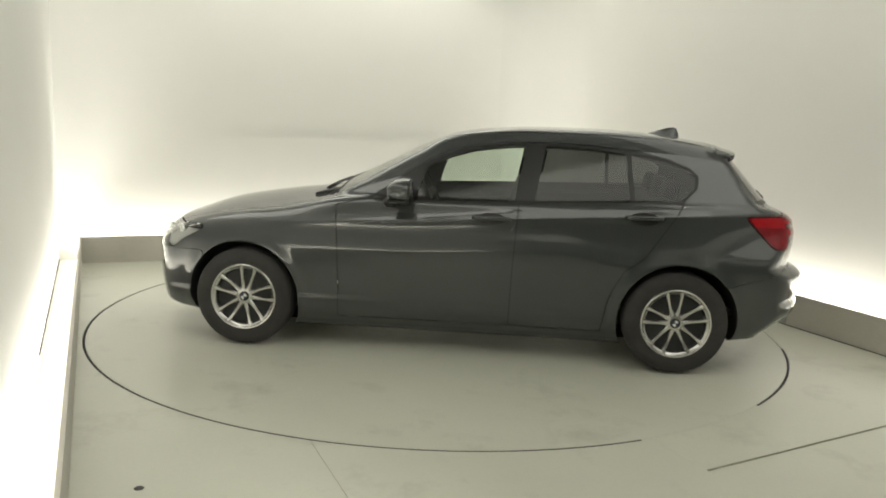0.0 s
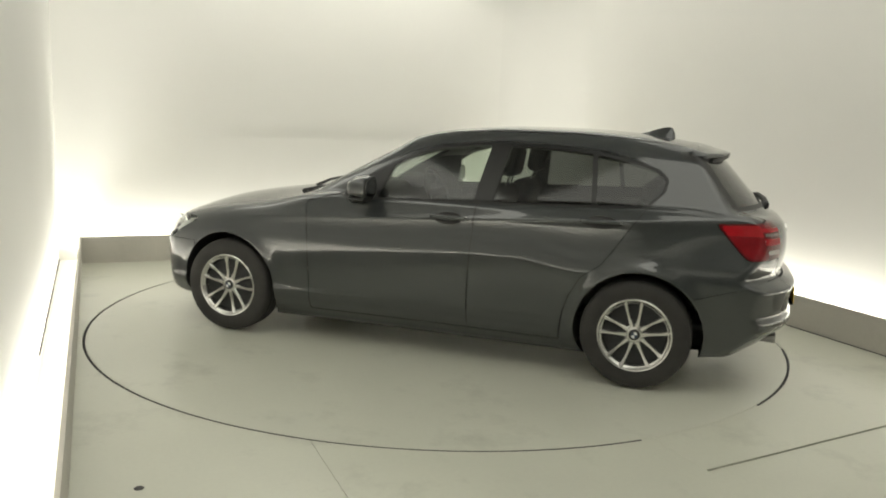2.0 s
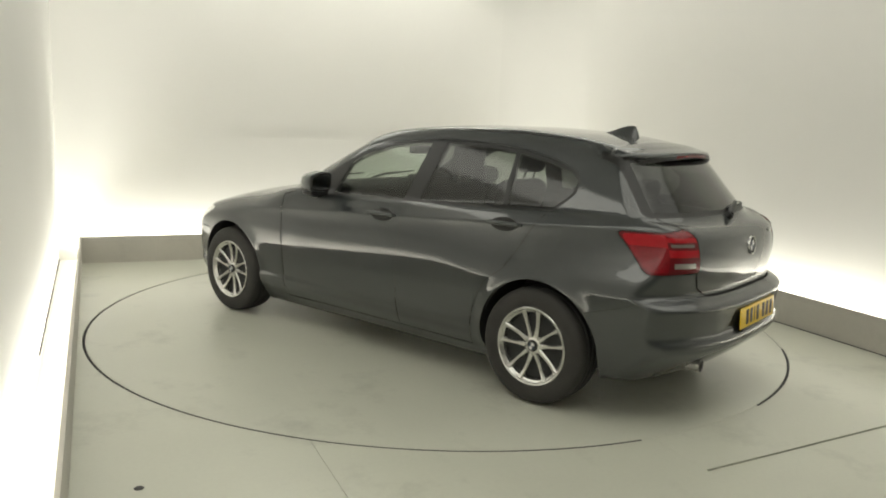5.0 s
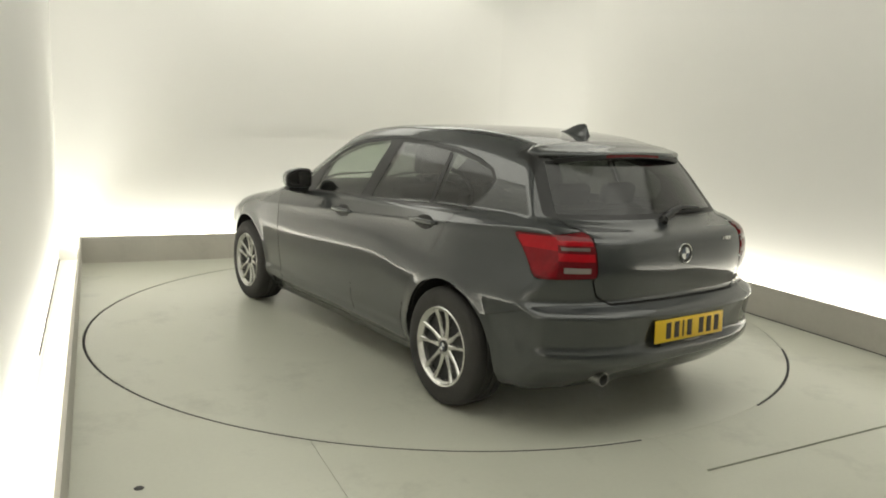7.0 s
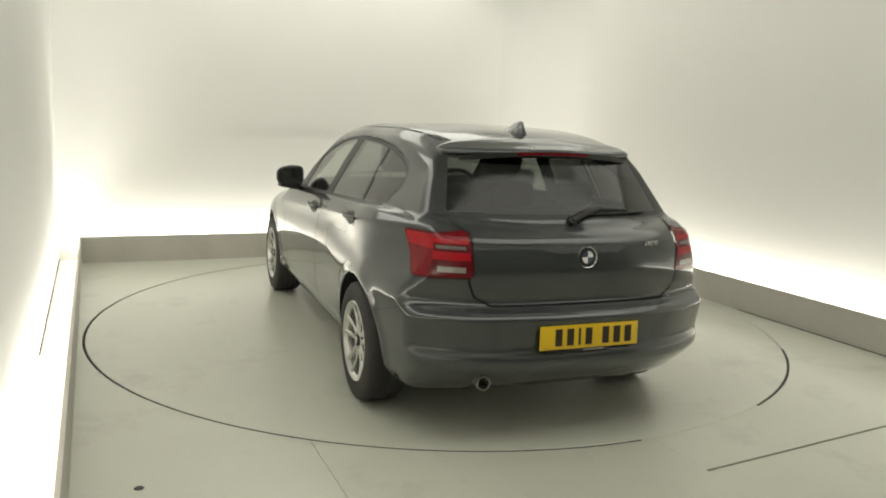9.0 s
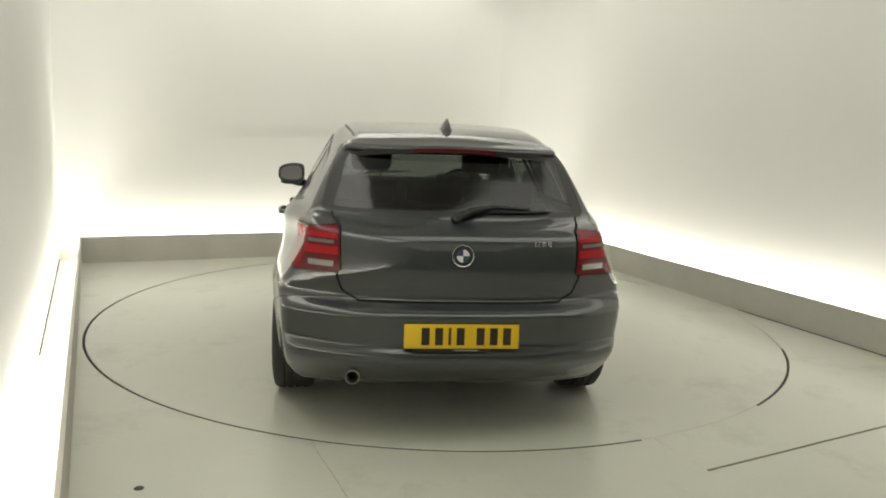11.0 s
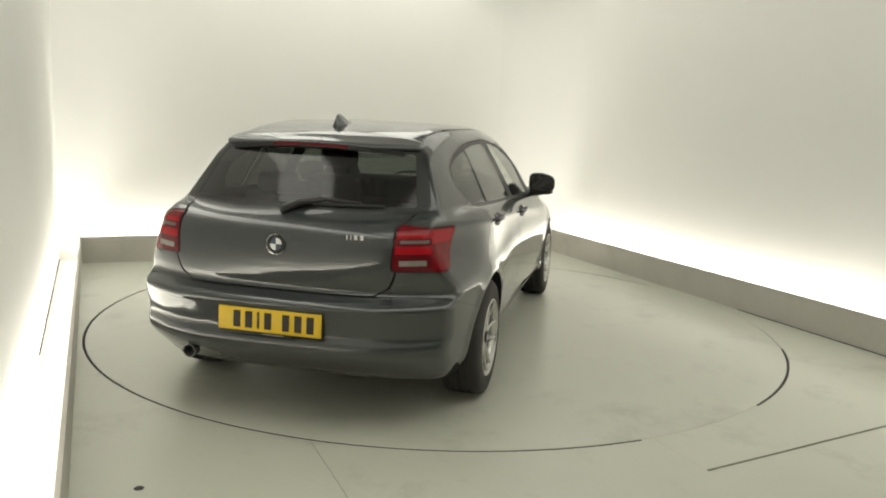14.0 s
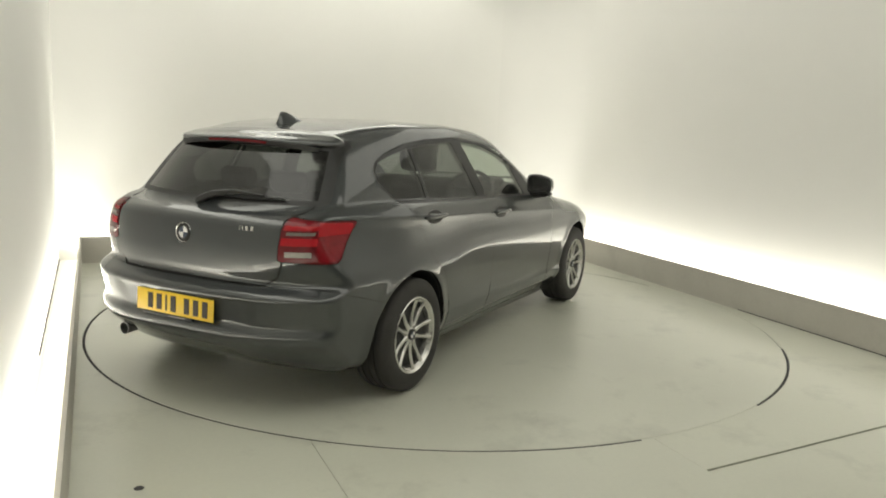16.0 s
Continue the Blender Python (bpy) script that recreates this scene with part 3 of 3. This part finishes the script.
    bumper, tris = s.panel(tris, lambda x, y, z: np.maximum(np.maximum(x + 1.62, z - .66 + .30 * np.clip(x + 2.0, 0, 1)), -1.0 + 0 * x), gaps, .0012)
    front, tris = s.panel(tris, lambda x, y, z: np.maximum(1.62 - x, z - .60), gaps, .0022)
    lampf, tris = s.panel(tris, lambda x, y, z: poly([(2.2, .735), (1.64, .745), (1.78, .665), (1.85, .61), (2.2, .62)], x, z, .012) + step(.50, .40, np.abs(y)) * .2, gaps, .003)
    bonnet, tris = s.panel(tris, lambda x, y, z: np.maximum(np.maximum(.93 - .25 * y * y - x, np.abs(y) - .60 - .08 * step(2.0, 1.2, x)), .64 - z), gaps, .0025)
    doors = []
    for outline in (FRONT_DOOR, REAR_DOOR):
        d, tris = s.panel(tris, lambda x, y, z: poly(outline, x, z), gaps, .003)
        doors.append(d)
    shut = []
    for ys in (1, -1):
        pick = lambda t: s.cut(t, lambda x, y, z: -ys * y)[0]
        shut.append(s.part("front_door", pick(doors[0]), PAINT, car))
        shut.append(s.part("rear_door", pick(doors[1]), PAINT, car))
        head = s.part("headlamp", pick(lampf), LAMPGLASS, car, "clear headlamp with round projectors")
        s.part("lamp_bowl", pick(lampf), BOWL, head, "grey lamp bowl", -.045)
        for hx, hy, hr in ((1.985, .585, .042), (1.865, .680, .046)):
            face = Matrix.Translation((hx - .035, ys * (hy - .02), .688)) @ pose(0, 0, 0, 0, 0, -90 + ys * 38)
            part("projector", lathe([(.0, .010), (hr * .45, .006), (hr * .62, -.006), (hr * .70, .0), (hr * .95, .006), (hr, .0), (hr * .9, -.03)], 28, face), CHROME, head, "bright round projector ring")
    tail = s.part("hatch", hatch, PAINT, car)
    s.part("roof_spoiler", lip, PAINT, car)
    s.part("rear_bumper", bumper, PAINT, car)
    s.part("front_bumper", front, PAINT, car)
    s.part("bonnet", bonnet, PAINT, car)
    s.part("body_shell", tris, PAINT, car)
    s.part("panel_gap", np.concatenate(gaps), LINER, car, "dark shut lines between the panels", -.007)
    # inner lining, a finger's width inside the skin
    solid = np.concatenate([tris, hatch, surround, *doors, lip])
    lining, _ = s.cut(solid, lambda x, y, z: np.maximum(.45 - z, np.maximum(x - .75, -2.05 - x)))
    roofing, lining = s.cut(lining, lambda x, y, z: 1.22 - z)
    s.part("cabin_lining", lining, CABIN, car, "black cabin lining", -.028)
    s.part("headliner", roofing, HEADLINER, car, "grey roof lining", -.030)
    return shut, tail


doors, tailgate = make_body()


# ---------------------------------------------------------------- the car's wheels
def make_wheel(parent):
    """A road wheel that looks out along +y, with its hub at the origin."""
    wheel = part("wheel", lathe([(.203, -.10), (.208, -.02), (.211, .052), (.212, .061), (.208, .065), (.200, .062), (.192, .050), (.184, .044), (.178, .010), (.174, -.10)], 72, close=True), ALLOY, parent, "silver alloy wheel with ten thin spokes")
    tread = [(.206, -.100), (.232, -.110), (.268, -.108), (.294, -.102), (.306, -.092), (.311, -.074), (.313, -.05)]
    ridge = []
    for g in (-.042, 0.0, .042):
        ridge += [(.313, g - .008), (.306, g - .005), (.306, g + .005), (.313, g + .008)]
    prof = tread + ridge + [(r, -a) for r, a in reversed(tread)] + [(.205, .098)]
    part("tyre", lathe([(r, a - .045) for r, a in prof], 96, close=True), RUBBER, wheel, "black rubber tyre")
    # the barrel's near-black colour holds the shade behind the spokes
    part("barrel", lathe([(.176, .02), (.172, -.09), (.05, -.10), (.0, -.10)], 48), SHADEALLOY, wheel, "inner barrel coloured dark for its shade")
    part("brake_disc", lathe([(.0, -.055), (.07, -.052), (.072, -.062), (.142, -.062), (.146, -.066), (.146, -.085), (.0, -.085)], 48), DISCSTEEL, wheel, "worn steel brake disc")
    spoke_me = None
    for i in range(10):
        # spokes lean together in pairs
        lean = 5.5 if i % 2 else -5.5
        m = pose(0, 0, 0, 0, i * 36 + 9, 0)
        if spoke_me is None or i < 2:
            secs = []
            for k in range(7):
                t = k / 6
                r = .045 + t * (.194 - .045)
                half = .0158 - .0045 * math.sin(t * math.pi) - .0010 * t
                y0 = .030 + .018 * t - .020 * math.sin(t * math.pi) * .4
                off = math.sin(radians(lean)) * r * t * .9
                secs.append([(half + off, y0 - .022, r), (half + off, y0 + .002, r), (half * .55 + off, y0 + .009, r), (-half * .55 + off, y0 + .009, r), (-half + off, y0 + .002, r), (-half + off, y0 - .022, r)])
            ob = part("spoke", loft(secs), ALLOY, wheel)
            meshes = (ob.data,) if i == 0 else (spoke_me[0], ob.data)
            spoke_me = meshes
        else:
            ob = new("spoke", spoke_me[i % 2])
            ob.parent = wheel
        ob.matrix_local = m
    part("hub", lathe([(.0, .036), (.040, .036), (.058, .028), (.062, .015), (.060, -.03), (.0, -.03)], 40), ALLOY, wheel)
    for i in range(5):
        a = radians(i * 72 + 18)
        part("wheel_bolt", lathe([(.0, .035), (.009, .034), (.011, .026), (.011, .010)], 12, Matrix.Translation((.054 * math.cos(a), 0, .054 * math.sin(a)))), PIT, wheel, "dark wheel bolt")
    cap = part("hub_cap", lathe([(.0, .046), (.026, .045), (.031, .041), (.031, .030)], 32), BLACK, wheel, "round hub cap with a quartered disc")
    quarter_disc(cap, .019, Matrix.Translation((0, .0465, 0)))
    return wheel


def quarter_disc(parent, r, m, n=8):
    """Four quarters of a disc, blue and white by turns, facing +y."""
    for q in range(4):
        bm = bmesh.new()
        pts = [(0, 0)] + [(r * math.cos(math.pi / 2 * (q + k / n)), r * math.sin(math.pi / 2 * (q + k / n))) for k in range(n + 1)]
        lo = [bm.verts.new(m @ Vector((x, 0, z))) for x, z in pts]
        hi = [bm.verts.new(m @ Vector((x, .0015, z))) for x, z in pts]
        bm.faces.new(hi)
        for i in range(len(pts)):
            bm.faces.new((lo[i], lo[(i + 1) % len(pts)], hi[(i + 1) % len(pts)], hi[i]))
        part("emblem_quarter", bm, WHITE if q % 2 else BLUE, parent)


TRACK_F, TRACK_R = .812, .824
master = make_wheel(car)
master.matrix_local = Matrix.Translation((AXLE, TRACK_F, HUB_Z))
for x, y, turn, spin in ((-AXLE, TRACK_R, 0, 14), (AXLE, -TRACK_F, 180, 5), (-AXLE, -TRACK_R, 180, -11)):
    copy_thing(master, Matrix.Translation((x, y, HUB_Z)) @ pose(0, 0, 0, 0, 0, turn) @ pose(0, 0, 0, 0, spin, 0))

for x in (AXLE, -AXLE):
    for ys in (1, -1):
        bm = bmesh.new()
        n, rows = 40, []
        for y in (.855, .52):
            rows.append([bm.verts.new((x * ARCH_X + .370 * math.cos(radians(-18 + 216 * i / n)), ys * y, HUB_Z + .370 * math.sin(radians(-18 + 216 * i / n)))) for i in range(n + 1)])
        for v in rows[0]:
            v.co.y = ys * (min(skin_y(v.co.x, max(v.co.z, .2)), .9) - .012)
        for i in range(n):
            bm.faces.new((rows[0][i], rows[0][i + 1], rows[1][i + 1], rows[1][i]))
        bm.faces.new(rows[1])
        part("arch_liner", bm, LINER, car, "black wheel arch liner")


# ---------------------------------------------------------------- outside fittings
def ellipse_section(cx, cy, cz, ry, rz, n=20, power=2.6):
    """A rounded section across x."""
    out = []
    for i in range(n):
        c, s = math.cos(2 * math.pi * i / n), math.sin(2 * math.pi * i / n)
        out.append((cx, cy + ry * math.copysign(abs(c) ** (2 / power), c), cz + rz * math.copysign(abs(s) ** (2 / power), s)))
    return out


def mirror_section(cx, cy, cz, ry, rz, ys):
    """A squarer section, lower towards its outer end."""
    return [(x, y, z - .22 * max(0, ys * (y - cy)) * (1 if z > cz else -.25)) for x, y, z in ellipse_section(cx, cy, cz, ry, rz, 28, 4.2)]


BACK = .115
for ys in (1, -1):
    # door mirror: shell, dark lower half, glass and foot
    secs = []
    for x, ry, rz, lift in ((.545, .040, .028, -.012), (.530, .072, .049, -.006), (.50, .090, .064, 0), (.455, .100, .071, .002), (.415, .102, .072, .002), (.405, .098, .069, .002)):
        secs.append(mirror_section(x - BACK, ys * (.912 + .05 * (.5 - x)), 1.048 + lift, ry * .93, rz * .96, ys))
    shell = part("door_mirror", loft(secs), PAINT, car, "grey and black door mirror")
    part("mirror_rim", loft([mirror_section(.404 - BACK, ys * .917, 1.050, 0.087, 0.062, ys), mirror_section(.398 - BACK, ys * .917, 1.050, 0.086, 0.060, ys)]), BLACK, shell, "black mirror rim")
    part("mirror_glass", loft([mirror_section(.399 - BACK, ys * .917, 1.050, 0.078, 0.053, ys), mirror_section(.396 - BACK, ys * .917, 1.050, 0.077, 0.052, ys)]), MIRROR, shell, "silvered mirror glass")
    part("mirror_base", loft([ellipse_section(x - BACK, ys * .916, .980, ry * .9, .018) for x, ry in ((.53, .05), (.49, .085), (.44, .09), (.415, .08))]), BLACK, shell, "black underside")
    part("mirror_foot", tube([(.44, ys * .825, .962), (.41, ys * .87, .966), (.385, ys * .92, .985)], [.030, .026, .03]), BLACK, shell, "black mirror foot")
    # door handles over black patches that stand for the shade in their cups
    for door, x, z in ((doors[0 if ys > 0 else 2], -.205, .898), (doors[1 if ys > 0 else 3], -1.115, .945)):
        y = skin_y(x, z)
        grip = part("door_handle", loft([ellipse_section(x + dx, ys * (y + dy), z + dz, ry, rz) for dx, dy, dz, ry, rz in
                    ((-.118, .004, .0, .006, .008), (-.105, .016, .001, .011, .012), (-.07, .026, .002, .010, .0125), (0, .032, .003, .009, .013), (.06, .028, .002, .009, .0125), (.102, .018, .0, .011, .012), (.118, .004, 0, .006, .008))]), PAINT, door)
        part("cup_shade", loft([[(x + .088 * math.cos(a), ys * (skin_y(x + .088 * math.cos(a), z - .006 + .037 * math.sin(a)) + d), z - .006 + .037 * math.sin(a)) for a in [2 * math.pi * i / 24 for i in range(24)]] for d in (-.006, .005)]), BLACK, door, "black patch for the shade in the handle cup")

# shark fin
fin = [(-1.22, .034, .0), (-1.27, .040, .018), (-1.32, .041, .040), (-1.36, .038, .056), (-1.395, .033, .064), (-1.415, .028, .060), (-1.43, .022, .030), (-1.435, .02, .0)]
part("roof_aerial", loft([[(x, s * w * (1 - .85 * t), skin_z(x, 0) - .006 + (h + .006) * t) for s, t in ((1, 0), (1, .35), (.9, .8), (.4, 1), (-.4, 1), (-.9, .8), (-1, .35), (-1, 0))] for x, w, h in fin]), PAINT, car, "grey shark-fin aerial")

# rear wiper across the foot of the rear window
wx = lambda y, z: skin_x(y, z)
wiper = part("rear_wiper", tube([(wx(.02, 1.035) - .022, .02, 1.030), (wx(-.05, 1.07) - .040, -.05, 1.062), (wx(-.16, 1.088) - .034, -.16, 1.082), (wx(-.34, 1.075) - .024, -.34, 1.070)], [.020, .018, .012, .007]), BLACK, car, "black rear wiper arm")
part("wiper_blade", tube([(wx(y, 1.062 + .01 * y) - .012, y, 1.058 + .035 * (y + .25) ** 2) for y in (-.02, -.12, -.24, -.36, -.45)], [.005, .008, .010, .008, .005], 8), BLACK, wiper)
part("wiper_pivot", lathe([(.0, .020), (.018, .018), (.024, .006), (.024, -.02)], 24, Matrix.Translation((wx(.02, 1.03) - .012, .02, 1.026)) @ pose(0, 0, 0, 35, 0, 90)), BLACK, wiper)

# round emblem on the hatch
em = Matrix.Translation((skin_x(0, .878) - .001, 0, .878)) @ pose(0, 0, 0, 4, 0, 90)
badge = part("emblem", lathe([(.0, .004), (.045, .004), (.049, .007), (.051, .0), (.049, -.008)], 48, em), CHROME, tailgate, "round chrome emblem on the hatch")
part("emblem_ring", lathe([(.030, .0045), (.030, .0065), (.044, .0065), (.044, .0045)], 48, em, close=True), PIT, badge, "dark ring")
quarter_disc(badge, .029, em @ Matrix.Translation((0, .0045, 0)))
# raised model badge, as plain bars
y0 = -.335
for k, w in enumerate((.007, .007, .018, .018)):
    m = Matrix.Translation((skin_x(y0 - w / 2, .930) - .002, y0 - w / 2, .930))
    part("badge_bar", box((.005, w, .022), m, .0015, 1), ALLOY, tailgate, "small steel badge bar")
    y0 -= w + .010

# number plate with plain dark bars for its characters
px = min(skin_x(0, .47), skin_x(0, .5237), skin_x(0, .58)) - .005
PLATE = Matrix.Translation((px, 0, .5237)) @ pose(0, 0, 0, 0, 2.5, 0)
plate = part("number_plate", box((.006, .520, .111), PLATE, .0028, 2), YELLOW, car, "yellow rear number plate with dark bars")
y0 = .182
for w in (.036, .036, .012, .036, 0, .036, .036, .036):
    if w:
        part("plate_bar", box((.003, w, .079), PLATE @ Matrix.Translation((-.0035, y0 - w / 2, 0)), .001, 1), INK, plate, "plain dark bar")
        y0 -= w + .0245
    else:
        y0 -= .030
holder = part("plate_holder", box((.02, .34, .016), Matrix.Translation((px + .004, 0.05, .460)), .004), BLACK, car, "black plate holder edge")
part("holder_bar", box((.004, .11, .007), Matrix.Translation((px - .007, -.02, .461)), .0015, 1), CLEAR, holder, "small pale printed bar")
# exhaust
part("exhaust_tip", lathe([(.026, -.16), (.032, -.02), (.033, .0), (.029, .0), (.027, -.03), (.024, -.16)], 32, Matrix.Translation((-2.110, .482, .302)) @ pose(0, 0, 0, 0, 0, 90), close=True), TIPSTEEL, car, "round steel exhaust tip")
part("silencer", box((.34, .62, .14), Matrix.Translation((-1.78, .28, .365)), .05, 3), LINER, car, "dark silencer under the tail")
# third brake lamp under the spoiler's edge
def spoiler_strip(half, tall, proud):
    """A curved strip along the spoiler's rear edge."""
    bm = bmesh.new()
    rows = [[bm.verts.new((-1.769 + .165 * (abs(y) / .58) ** 2.6 + d, y, roof_z(-1.765) - roof_crown(-1.765) * y * y - .018 + h)) for y in [half * (i / 18 - 1) for i in range(37)]]
            for d, h in ((.02, tall), (-proud, tall * .9), (-proud, -tall * .9), (.02, -tall))]
    for p, q in zip(rows, rows[1:]):
        for i in range(36):
            bm.faces.new((p[i], p[i + 1], q[i + 1], q[i]))
    return bm


edge = part("spoiler_edge", spoiler_strip(.47, .0125, .003), BLACK, car, "gloss black rear edge of the spoiler")
part("brake_lamp", spoiler_strip(.20, .0075, .0055), REDDEEP, edge, "long dark red brake lamp in the spoiler")
# wipers' cowl below the windscreen
part("cowl", box((.16, 1.05, .03), Matrix.Translation((.90, 0, .972)) @ pose(0, 0, 0, 0, 14, 0), .012, 2), BLACK, car, "black cowl panel below the windscreen")
for y0 in (.42, -.16):
    part("front_wiper", tube([(.915, y0, .992), (.86, y0 - .10, 1.030), (.84, y0 - .42, 1.046)], [.012, .010, .006], 8), BLACK, car, "black windscreen wiper")


# ---------------------------------------------------------------- the cabin
def make_seat(y):
    seat = part("front_seat", box((.50, .50, .16), Matrix.Translation((.02, y, .50)) @ pose(0, 0, 0, 0, -6, 0), .06, 4), CLOTH, car, "dark cloth front seat")
    part("seat_back", box((.14, .48, .58), Matrix.Translation((-.335, y, .80)) @ pose(0, 0, 0, 0, -17, 0), .06, 4), CLOTH, seat)
    part("headrest", box((.10, .26, .20), Matrix.Translation((-.470, y, 1.235)) @ pose(0, 0, 0, 0, -10, 0), .045, 4), CLOTH, seat)
    for d in (-.06, .06):
        part("headrest_post", tube([(-.465, y + d, 1.16), (-.42, y + d, 1.03)], .007, 8), CHROME, seat, "steel headrest post")


for y in (.36, -.36):
    make_seat(y)
bench = part("rear_seat", box((.48, 1.24, .18), Matrix.Translation((-.86, 0, .50)) @ pose(0, 0, 0, 0, -5, 0), .06, 4), CLOTH, car, "dark cloth rear bench")
part("seat_back", box((.14, 1.22, .56), Matrix.Translation((-1.22, 0, .76)) @ pose(0, 0, 0, 0, -20, 0), .05, 4), CLOTH, bench)
for y in (.38, 0, -.38):
    part("headrest", box((.09, .25, .13), Matrix.Translation((-1.335, y, 1.085)) @ pose(0, 0, 0, 0, -12, 0), .04, 4), CLOTH, bench)
part("parcel_shelf", box((.52, 1.05, .025), Matrix.Translation((-1.62, 0, .985)), .008, 2), CABIN, car, "black parcel shelf")
dash = part("dashboard", box((.46, 1.34, .34), Matrix.Translation((.66, 0, .84)) @ pose(0, 0, 0, 0, 6, 0), .09, 4), CABIN, car, "black dashboard")
part("instrument_hood", box((.20, .36, .09), Matrix.Translation((.47, -.36, 1.01)), .035, 3), CABIN, dash)
wheel_pose = Matrix.Translation((.30, -.36, .93)) @ pose(0, 0, 0, 0, 0, -90) @ pose(0, 0, 0, -24, 0, 0)
steer = part("steering_wheel", lathe([(.185 + .015 * math.cos(a), .015 * math.sin(a)) for a in [2 * math.pi * i / 10 for i in range(10)]], 40, wheel_pose, close=True), CABIN, car, "black steering wheel")
part("steering_boss", box((.34, .03, .06), wheel_pose, .012, 2), CABIN, steer)
part("inner_mirror", box((.03, .22, .06), Matrix.Translation((.26, 0, 1.255)), .012, 3), CABIN, car, "black inner mirror")
part("cabin_floor", box((2.6, 1.40, .03), Matrix.Translation((-.55, 0, .36)), .005, 1), CABIN, car, "dark cabin carpet")


# ---------------------------------------------------------------- movement
# the car's heading in degrees, second by second
HEADINGS = [(0, 174.49), (0.5, 171.29), (1, 167.75), (1.5, 164.41), (2, 161.03), (2.5, 157.73), (3, 154.18), (3.5, 150.73), (4, 147.17), (6.5, 129.26), (7, 125.54), (7.5, 122.21), (8, 118.61), (8.5, 115.27), (9, 111.62), (11.5, 93.71), (12, 90.07), (12.5, 86.63), (13, 82.95), (13.5, 79.48), (14, 75.85), (14.5, 72.45), (15, 68.88), (15.5, 65.63), (16, 61.96)]
OFF_X, OFF_Y = -0.1999, 0.1975


def motions():
    """The turntable turns steadily and carries the car, which stands a little off its centre."""
    rows_car, rows_disc = [], []
    for t, h in HEADINGS:
        turn = pose(0, 0, 0, 0, 0, h)
        rows_disc.append((t, turn))
        rows_car.append((t, turn @ Matrix.Translation((OFF_X, OFF_Y, 0.0))))
    walk(turntable, rows_disc)
    walk(car, rows_car)


motions()
